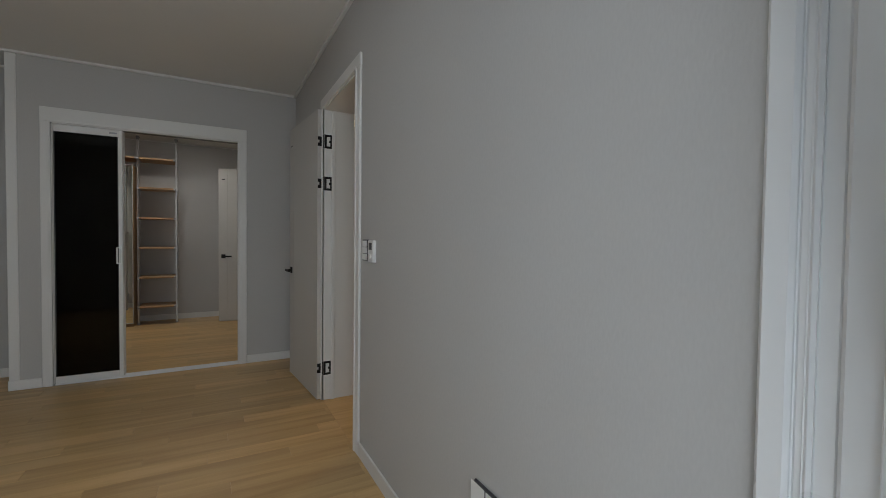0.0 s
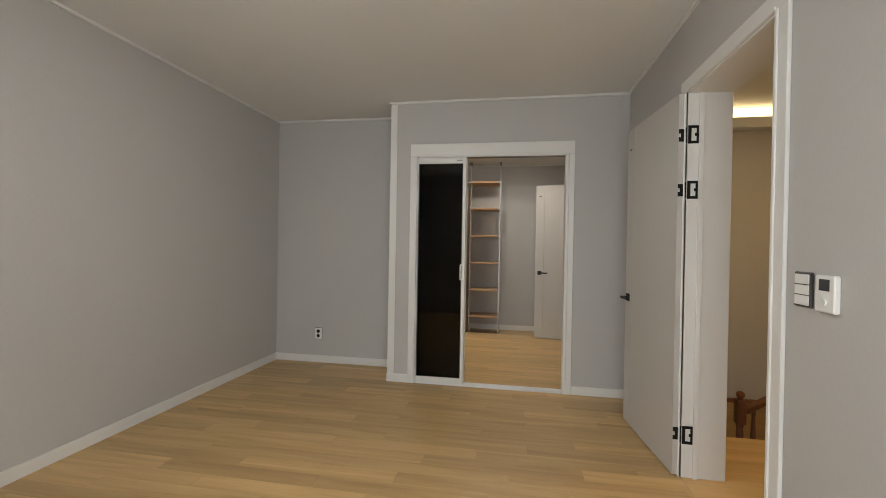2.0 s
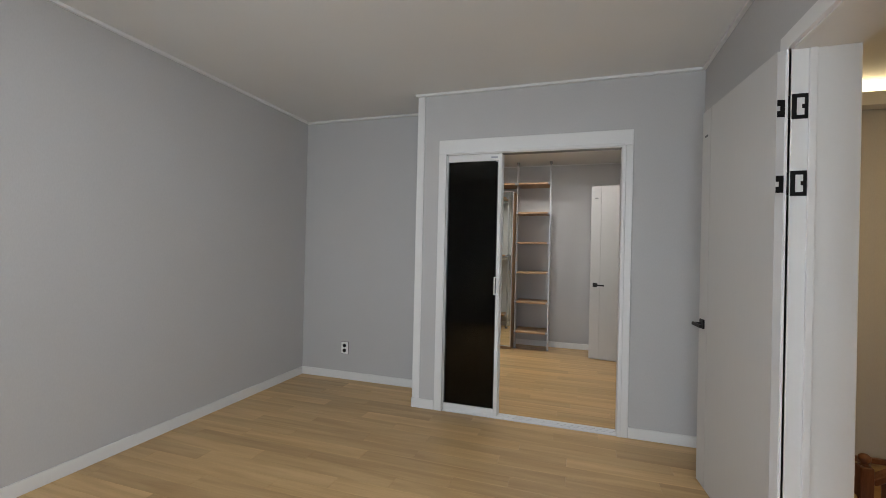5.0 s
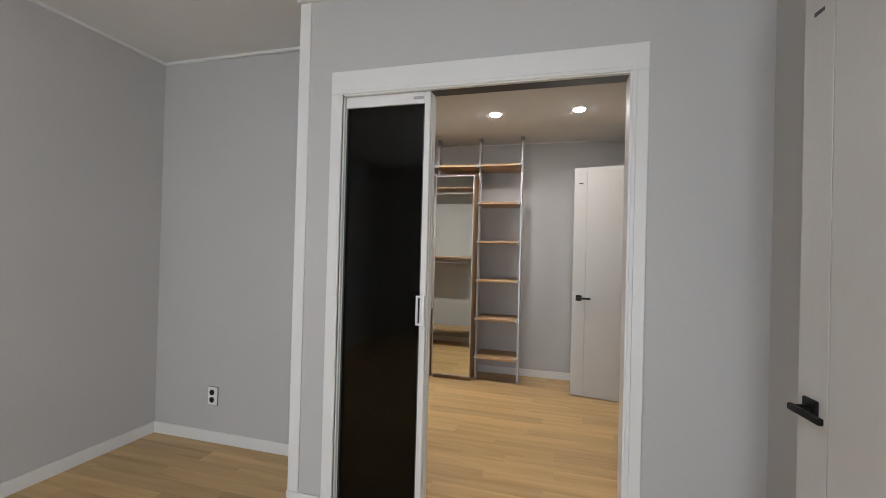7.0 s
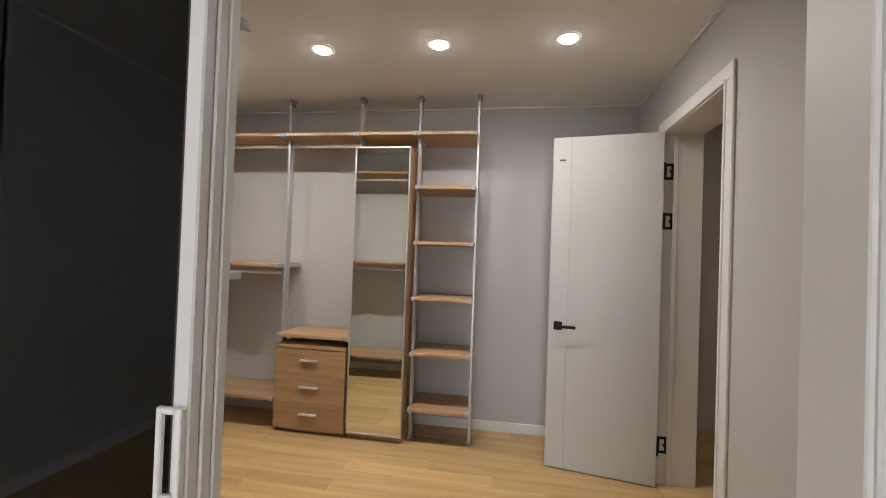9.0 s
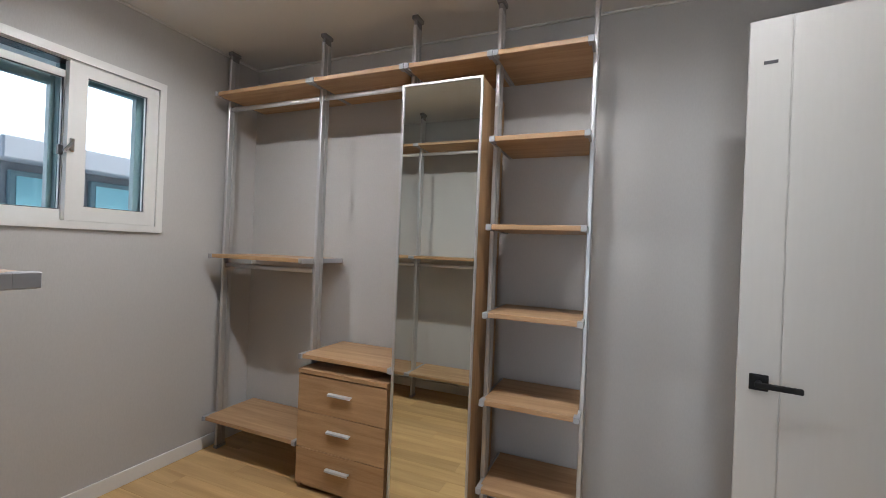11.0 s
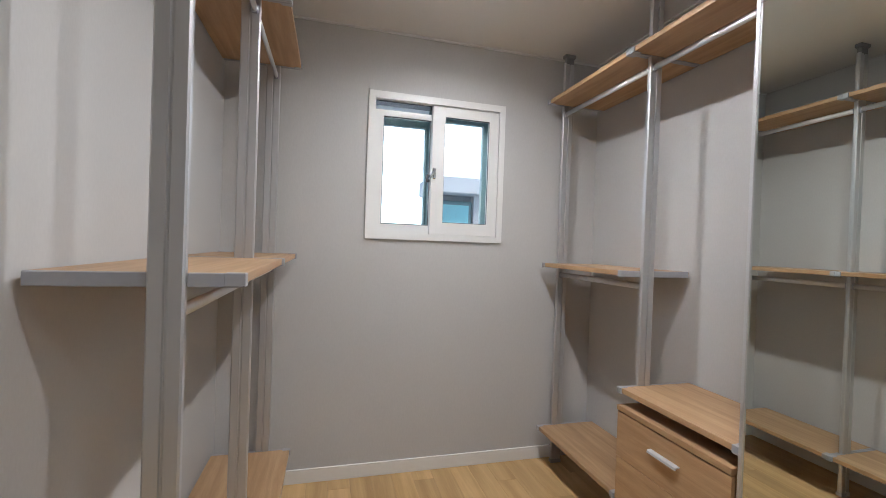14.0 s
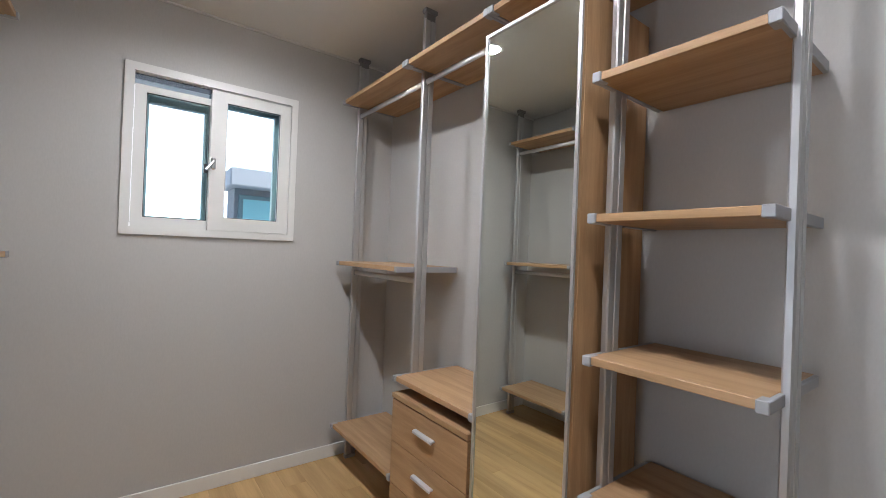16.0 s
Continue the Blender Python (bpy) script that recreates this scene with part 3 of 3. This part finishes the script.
part("casing", ring(WX, WX + 0.013, y0, y1, z0, z1, 0.037, 0.035, 0.034, 0.039), TRIM, ob)
part("lining", ring(WX - 0.20, WX, y0 + 0.036, y1 - 0.034, z0 + 0.033, z1 - 0.038, 0.004, 0.004, 0.004, 0.004), TRIM, ob)
for a, b, high, dx, widths in ((5.508, 5.880, 2.046, -0.064, (0.048, 0.050, 0.049, 0.033)), (5.832, 6.233, 2.088, -0.028, (0.073, 0.056, 0.068, 0.055))):
    low = 1.3575
    sash = part("sash", ring(WX + dx, WX + dx + 0.034, a, b, low, high, *widths), TRIM, ob)
    left, right, foot, head = widths
    pane = part("pane", boxes((WX + dx + 0.014, a + left, low + foot, WX + dx + 0.019, b - right, high - head)), WINDOW_GLASS, sash, "clear glass pane")
    pane.visible_shadow = False
    part("gasket", ring(WX + dx + 0.020, WX + dx + 0.026, a + left - 0.001, b - right + 0.001, low + foot - 0.001, high - head + 0.001, 0.004, 0.004, 0.004, 0.004), DARK_PLASTIC, sash, "thin dark glazing gasket")
    part("outer_sash", ring(WX + dx - 0.085, WX + dx - 0.050, a, b, low, high, 0.062, 0.066, 0.058, 0.060, 0.002), PVC_GREEN, ob, "grey-green outer sash")
part("head_track", boxes((WX - 0.10, 5.508, 2.0885, WX - 0.02, 6.233, 2.0918)), DARK_PLASTIC, ob, "dark head track")
lock = part("latch", boxes((WX + 0.006, 5.837, 1.672, WX + 0.020, 5.858, 1.735), bevel=0.005), CHROME, ob, "chrome crescent latch")
part("lever", tube(bmesh.new(), (WX + 0.016, 5.846, 1.712), (WX + 0.022, 5.815, 1.668), 0.007, 12), CHROME, lock)
part("keeper", boxes((WX - 0.030, 5.808, 1.655, WX - 0.012, 5.828, 1.700), bevel=0.003), DARK_PLASTIC, lock, "dark keeper on the rear sash")


# ---- closet shelving ----
def support_pole(x, y):
    ob = thing("shelf_pole", (x, y, 0), "brushed aluminium floor-to-ceiling pole with a central groove", "pole", "closet shelving poles")
    w, d, g = 0.0105, 0.032, 0.004
    outline = [(x - w, y - d + 0.004), (x - w + 0.004, y - d), (x + w - 0.004, y - d), (x + w, y - d + 0.004), (x + w, y - g), (x + w - 0.004, y - g + 0.002), (x + w - 0.004, y + g - 0.002), (x + w, y + g),
               (x + w, y + d - 0.004), (x + w - 0.004, y + d), (x - w + 0.004, y + d), (x - w, y + d - 0.004), (x - w, y + g), (x - w + 0.004, y + g - 0.002), (x - w + 0.004, y - g + 0.002), (x - w, y - g)]
    part("shaft", extrude_outline(bmesh.new(), outline, 0.02, CLOSET_CEIL - 0.05), ALU, ob)
    part("foot", boxes((x - 0.015, y - 0.034, 0, x + 0.015, y + 0.034, 0.022), bevel=0.003), GREY_CAP, ob, "grey plastic foot")
    part("ceiling_cap", boxes((x - 0.018, y - 0.036, CLOSET_CEIL - 0.022, x + 0.018, y + 0.036, CLOSET_CEIL), (x - 0.011, y - 0.028, CLOSET_CEIL - 0.06, x + 0.011, y + 0.028, CLOSET_CEIL - 0.022), bevel=0.004), CAP_DARK, ob, "dark grey plastic ceiling cap")


def shelf(xa, xb, z, y_front, y_back, y_pole, name="closet_shelf"):
    """A board between two poles; z is its top. Grey arms carry its ends and cap its corners."""
    ob = thing(name, ((xa + xb) / 2, y_pole, z - 0.03), "beech laminate shelf with grey plastic end arms", "shelf", "closet shelves")
    s = 1 if y_back > y_front else -1
    wall = CLOSET_NORTH - 0.012 if s == 1 else CLOSET_SOUTH + 0.012
    part("board", boxes((xa + 0.0132, min(y_front + s * 0.003, wall), z - 0.022, xb - 0.0132, max(y_front + s * 0.003, wall), z), bevel=0.0015), SHELF_WOOD, ob)
    for x0, x1 in ((xa + 0.001, xa + 0.0130), (xb - 0.0130, xb - 0.001)):
        pf0, pf1 = sorted((y_front, y_pole - s * 0.033))
        pb0, pb1 = sorted((y_pole + s * 0.033, y_back))
        arm = part("arm", boxes((x0, pf0, z - 0.027, x1, pf1, z + 0.001), (x0, pb0, z - 0.027, x1, pb1, z + 0.001), bevel=0.002), GREY_CAP, ob, "grey plastic shelf arm")
        c0, c1 = sorted((y_front - s * 0.004, y_front + s * 0.036))
        inner = (x0 - 0.0007, x1 + 0.012) if x0 < (xa + xb) / 2 else (x0 - 0.012, x1 + 0.0007)
        part("corner_cap", boxes((inner[0], c0, z - 0.026, inner[1], c1, z + 0.0015), bevel=0.002), GREY_CAP, arm)
    return ob


def rail(xa, xb, z, y):
    ob = thing("hanging_rail", ((xa + xb) / 2, y, z), "aluminium clothes rail fixed between two poles", "clothes rail", "clothes rails")
    part("bar", tube(bmesh.new(), (xa + 0.0106, y, z), (xb - 0.0106, y, z), 0.014, 16, 0.6), ALU_X, ob, smooth=True)
    for x0, x1 in ((xa + 0.0107, xa + 0.020), (xb - 0.020, xb - 0.0107)):
        part("bracket", boxes((x0, y - 0.011, z - 0.018, x1, y + 0.011, z + 0.016), bevel=0.003), GREY_CAP, ob)


NF, NB, NP = 6.520, 6.880, 6.65
N_POLES = (-2.61, -1.90, -1.33, -0.887, -0.462)
for x in N_POLES:
    support_pole(x, NP)
TOP, MID, LOW = 2.181, 1.212, 0.235
for a, b in zip(N_POLES, N_POLES[1:]):
    shelf(a, b, TOP, NF, NB, NP)
shelf(N_POLES[0], N_POLES[1], MID, NF, NB, NP)
shelf(N_POLES[0], N_POLES[1], LOW, NF, NB, NP)
shelf(N_POLES[1], N_POLES[2], 0.706, NF, NB, NP)
for z in (1.80, 1.412, 1.022, 0.636, 0.250):
    shelf(N_POLES[3], N_POLES[4], z, NF, NB, NP)
rail(N_POLES[0], N_POLES[1], TOP - 0.072, NP - 0.014)
rail(N_POLES[1], N_POLES[2], TOP - 0.072, NP - 0.014)
rail(N_POLES[0], N_POLES[1], MID - 0.068, NP - 0.014)

SF, SB, SP = 5.122, 4.764, 4.99
S_POLES = (-2.59, -1.965, -1.224)
for x in S_POLES:
    support_pole(x, SP)
for a, b in zip(S_POLES, S_POLES[1:]):
    for z in (TOP, MID + 0.016, LOW):
        shelf(a, b, z, SF, SB, SP)
    rail(a, b, TOP - 0.072, SP + 0.014)
    rail(a, b, MID - 0.060, SP + 0.014)

# ---- drawer chest ----
cx0, cx1 = N_POLES[1] + 0.014, N_POLES[2] - 0.016
CF = NF - 0.006
ob = thing("drawer_chest", ((cx0 + cx1) / 2, NP, 0), "beech laminate chest of three drawers with bar handles", "drawer chest")
part("side_panel", boxes((cx0, CF + 0.02, 0.0, cx0 + 0.018, NP - 0.041, 0.612), (cx0 + 0.006, NP - 0.041, 0.0, cx0 + 0.018, NB, 0.612)), SIDE_WOOD, ob)
part("side_panel", boxes((cx1 - 0.018, CF + 0.02, 0.0, cx1, NB, 0.612), bevel=0.001), SIDE_WOOD, ob)
part("top_panel", boxes((cx0, CF - 0.003, 0.612, cx1, NP - 0.041, 0.633), (cx0 + 0.006, NP - 0.041, 0.612, cx1, NB, 0.633)), SHELF_WOOD, ob)
part("plinth", boxes((cx0 + 0.018, CF + 0.035, 0.0, cx1 - 0.018, CF + 0.053, 0.032)), SHELF_WOOD, ob)
part("back_panel", boxes((cx0 + 0.018, NB - 0.012, 0.02, cx1 - 0.018, NB - 0.004, 0.612)), SHELF_WOOD, ob)
for k in range(3):
    z0 = 0.030 + k * 0.193
    d = part("drawer", boxes((cx0 + 0.001, CF, z0, cx1 - 0.001, CF + 0.018, z0 + 0.190), bevel=0.0012), SHELF_WOOD, ob)
    mx = (cx0 + cx1) / 2
    pull = [(CF, z0 + 0.118), (CF - 0.012, z0 + 0.118), (CF - 0.018, z0 + 0.115), (CF - 0.020, z0 + 0.106), (CF - 0.017, z0 + 0.105), (CF - 0.014, z0 + 0.111), (CF, z0 + 0.112)]
    part("handle", extrude_outline(bmesh.new(), pull, mx - 0.070, mx + 0.070, "X"), HANDLE, d, "satin aluminium bar handle")

# ---- mirror cabinet ----
mx0, mx1 = N_POLES[2] + 0.002, -0.922
MF = 6.512
ob = thing("mirror_cabinet", ((mx0 + mx1) / 2, NP, 0), "tall beech cabinet with a full-length mirror door", "mirror cabinet")
part("side_panel", boxes((mx1 - 0.018, MF + 0.022, 0.0, mx1, NB, 2.069), bevel=0.001), SIDE_WOOD, ob)
part("side_panel", boxes((mx0 + 0.018, MF + 0.022, 0.0, mx0 + 0.036, NB, 2.069), bevel=0.001), SIDE_WOOD, ob)
part("plinth", boxes((mx0 + 0.036, MF + 0.030, 0.0, mx1 - 0.018, MF + 0.048, 0.05)), SHELF_WOOD, ob)
part("top_panel", boxes((mx0 + 0.036, MF + 0.024, 2.049, mx1 - 0.018, NB - 0.01, 2.067)), SHELF_WOOD, ob)
part("back_panel", boxes((mx0 + 0.036, NB - 0.01, 0.0, mx1 - 0.018, NB - 0.002, 2.049)), SHELF_WOOD, ob)
door = part("mirror_door", boxes((mx0, MF + 0.010, 0.038, mx1, MF + 0.021, 2.074)), SIDE_WOOD, ob)
part("mirror", boxes((mx0 + 0.010, MF + 0.006, 0.050, mx1 - 0.010, MF + 0.010, 2.062)), MIRROR, door, "full-length mirror glass")
part("frame", boxes((mx0, MF, 0.038, mx0 + 0.011, MF + 0.010, 2.074), (mx1 - 0.011, MF, 0.038, mx1, MF + 0.010, 2.074), (mx0 + 0.011, MF, 2.062, mx1 - 0.011, MF + 0.010, 2.074), (mx0 + 0.011, MF, 0.038, mx1 - 0.011, MF + 0.010, 0.050), bevel=0.001), ALU, door, "thin aluminium frame")

# ---- downlights ----
for lx in LAMPS:
    ob = thing("downlight", (lx, LAMP_Y, CLOSET_CEIL), "round recessed ceiling downlight, switched on", "ceiling light", "closet downlights")
    ring = lathe(bmesh.new(), lx, LAMP_Y, [(0.046, CLOSET_CEIL - 0.004), (0.058, CLOSET_CEIL - 0.007), (0.066, CLOSET_CEIL - 0.004), (0.067, CLOSET_CEIL)], 32)
    part("rim", ring, WHITE_PLASTIC, ob, smooth=True)
    part("diffuser", lathe(bmesh.new(), lx, LAMP_Y, [(0.016, CLOSET_CEIL - 0.020), (0.032, CLOSET_CEIL - 0.017), (0.042, CLOSET_CEIL - 0.011), (0.045, CLOSET_CEIL - 0.005)], 32), LED, ob, "glowing round diffuser", smooth=True)

# ---- bedroom ceiling light ----
RX, RY = -1.05, 1.95
ob = thing("bedroom_ceiling_light", (RX, RY, CEIL), "round flat white ceiling light, switched on", "ceiling light")
part("base", lathe(bmesh.new(), RX, RY, [(0.205, CEIL - 0.016), (0.212, CEIL - 0.012), (0.212, CEIL)], 40), WHITE_PLASTIC, ob, smooth=True)
part("diffuser", lathe(bmesh.new(), RX, RY, [(0.12, CEIL - 0.055), (0.17, CEIL - 0.050), (0.198, CEIL - 0.036), (0.203, CEIL - 0.0165)], 40), ROOM_LED, ob, "glowing round diffuser", smooth=True)

# ---- stair landing ----
setting("cove_soffit", boxes((0.9, 4.60, 2.335, 2.6, 4.72, 2.425), bevel=0.001), CEILING, "dropped soffit under the cove light", "soffit")
ob = thing("cove_light", (1.75, 4.68, 2.425), "warm strip of cove light above the stairwell", "cove light")
part("strip", boxes((0.92, 4.66, 2.426, 2.58, 4.70, 2.525)), COVE, ob)
# assumed fixture for the landing fill, out of view
ob = thing("landing_fill_fixture", (1.85, 3.1, CEIL), "assumed round fixture, unseen, for the warm fill over the stair landing", "ceiling light")
part("base", tube(bmesh.new(), (1.85, 3.1, CEIL - 0.04), (1.85, 3.1, CEIL), 0.17, 32), WHITE_PLASTIC, ob)
# invented fixture that carries the back room's fill light
ob = thing("back_room_fill_fixture", (1.75, 6.0, CEIL), "added round fixture for the fill light beyond the closet", "ceiling light")
part("base", tube(bmesh.new(), (1.75, 6.0, CEIL - 0.04), (1.75, 6.0, CEIL), 0.17, 32), WHITE_PLASTIC, ob)
setting("stair_wainscot", boxes((0.9, 4.700, -0.95, 2.6, 4.719, -0.13), bevel=0.001), FLOOR, "light oak panel along the stairwell wall", "panel")
setting("stair_wainscot_cap", boxes((0.9, 4.688, -0.13, 2.6, 4.719, -0.095), bevel=0.004), DARK_WOOD, "dark-stained cap rail on the stairwell panel", "trim")
NX, NY = 1.44, 3.95
ob = thing("newel_post", (NX, NY, -0.90), "turned dark-stained wooden newel post with a round cap", "newel post")
part("base", boxes((NX - 0.030, NY - 0.030, -0.90, NX + 0.030, NY + 0.030, -0.21), bevel=0.004), DARK_WOOD, ob)
part("shaft", lathe(bmesh.new(), NX, NY, [(0.029, -0.21), (0.022, -0.19), (0.025, -0.12), (0.021, -0.07), (0.028, -0.04)]), DARK_WOOD, ob, smooth=True)
part("block", boxes((NX - 0.031, NY - 0.031, -0.04, NX + 0.031, NY + 0.031, 0.135), bevel=0.004), DARK_WOOD, ob)
part("cap", lathe(bmesh.new(), NX, NY, [(0.018, 0.135), (0.027, 0.142), (0.016, 0.149), (0.024, 0.158), (0.030, 0.173), (0.026, 0.190), (0.012, 0.201)]), DARK_WOOD, ob, smooth=True)
ob = thing("stair_rail", (1.9, NY, -0.9), "dark-stained sloping handrail with turned balusters", "handrail")
bm = boxes((0, -0.03, -0.022, 1.1, 0.03, 0.022), bevel=0.008)
bmesh.ops.transform(bm, matrix=pose(NX + 0.03, NY, 0.055, 0, -32, 0), verts=bm.verts)
part("handrail", bm, DARK_WOOD, ob)
for bx in (1.53, 1.66, 1.79, 1.92):
    top = 0.035 + (bx - NX) * 0.62
    part("baluster", lathe(bmesh.new(), bx, NY, [(0.018, -0.9), (0.018, -0.4), (0.012, -0.3), (0.02, -0.15), (0.012, 0.0), (0.016, top)], 12), DARK_WOOD, ob, smooth=True)
for k in range(4):
    ob = thing("stair_tread", (2.4 - 0.27 * k, 4.1, -0.18 * (k + 1)), "oak stair tread with a wooden riser", "stair tread", "stair treads", "structure")
    x1 = 2.6 - 0.27 * k
    part("tread", boxes((x1 - 0.29, 3.58, -0.18 * (k + 1) - 0.03, x1, 4.72, -0.18 * (k + 1)), bevel=0.003), FLOOR, ob)
    part("riser", boxes((x1 - 0.28, 3.58, -0.18 * (k + 2), x1 - 0.265, 4.72, -0.18 * (k + 1) - 0.03)), FLOOR, ob)
setting("stairwell_landing", boxes((0.9, 3.58, -0.95, 1.60, 4.72, -0.90)), FLOOR, "oak half-landing below the stair", "floor")

# ---- outside ----
setting("ground", boxes((-400, -400, -3.4, 400, 400, -3.2)), RENDER_GREY, "grey paved ground outside the house", "ground")
setting("backdrop", boxes((-70.2, -60, -3.2, -70, 160, 60)), SKY_GLOW, "bright white overcast sky", "sky")
ob = thing("neighbour_house", (-4.6, 9.0, -3.2), "pale neighbouring house with a flat eave and teal windows", "house")
part("wall", boxes((-4.75, 6.27, -3.2, -4.42, 12.0, 1.80)), RENDER_GREY, ob)
part("roof", boxes((-4.80, 6.20, 1.80, -4.22, 12.4, 1.96), bevel=0.01), RENDER_WHITE, ob)
for wy, ww in ((6.30, 0.36), (6.80, 0.62), (7.62, 0.62)):
    w = part("window", boxes((-4.42, wy, 0.5, -4.37, wy + ww, 1.74), bevel=0.006), PVC_GREEN, ob)
    part("pane", boxes((-4.37, wy + 0.035, 0.55, -4.362, wy + ww - 0.035, 1.70)), TEAL_SKY_GLASS, w, "teal pane with the sky's reflection put into its colour")
for py in (6.67, 7.48):
    part("post", boxes((-4.42, py, -3.2, -4.34, py + 0.07, 1.80)), RENDER_WHITE, ob)

# ---- floor planks ----
PLANK_W, PLANK_L, PLANK_T = 0.115, 0.90, 0.012
plank_meshes = {}


def plank_mesh(length, width):
    key = (round(length, 3), round(width, 3))
    if key not in plank_meshes:
        bm = bmesh.new()
        c, w, h = 0.0007, width / 2, length / 2
        low = [(-h, -w), (h, -w), (h, w), (-h, w)]
        rings = [[bm.verts.new((x, y, -PLANK_T)) for x, y in low], [bm.verts.new((x, y, -c)) for x, y in low],
                 [bm.verts.new((x - math.copysign(c, x), y - math.copysign(c, y), 0)) for x, y in low]]
        for a, b in zip(rings, rings[1:]):
            for k in range(4):
                bm.faces.new((a[k], a[(k + 1) % 4], b[(k + 1) % 4], b[k]))
        bm.faces.new(rings[2])
        plank_meshes[key] = finish("plank", bm, FLOOR)
    return plank_meshes[key]


def lay_planks(parent, x0, x1, y0, y1, seed):
    rng = random.Random(seed)
    rows = round((y1 - y0) / PLANK_W)
    w = (y1 - y0) / rows
    shift = 0.0
    for r in range(rows):
        shift = (shift + 0.3 + 0.1 * rng.randrange(4)) % PLANK_L
        x = x0 - shift
        while x < x1 - 0.001:
            a, b = max(x, x0), min(x + PLANK_L, x1)
            if b - a > 0.02:
                ob = new("plank", plank_mesh(round(b - a - 0.0004, 4), round(w - 0.0004, 4)))
                ob.location = ((a + b) / 2, y0 + w * (r + 0.5), 0)
                ob.parent = parent
            x += PLANK_L


floor_bedroom = tagged(new("floor_bedroom"), "yellowish oak laminate plank floor of the bedroom", "floor", kind="structure")
lay_planks(floor_bedroom, WEST, EAST, SOUTH, FRONT, 3)
lay_planks(floor_bedroom, WEST, COLUMN, FRONT, ALCOVE, 4)
floor_closet = tagged(new("floor_closet"), "yellowish oak laminate plank floor of the closet", "floor", kind="structure")
lay_planks(floor_closet, CLOSET_WEST, EAST, CLOSET_SOUTH, CLOSET_NORTH, 5)
lay_planks(floor_closet, -1.135, EAST, 4.301, CLOSET_SOUTH, 6)
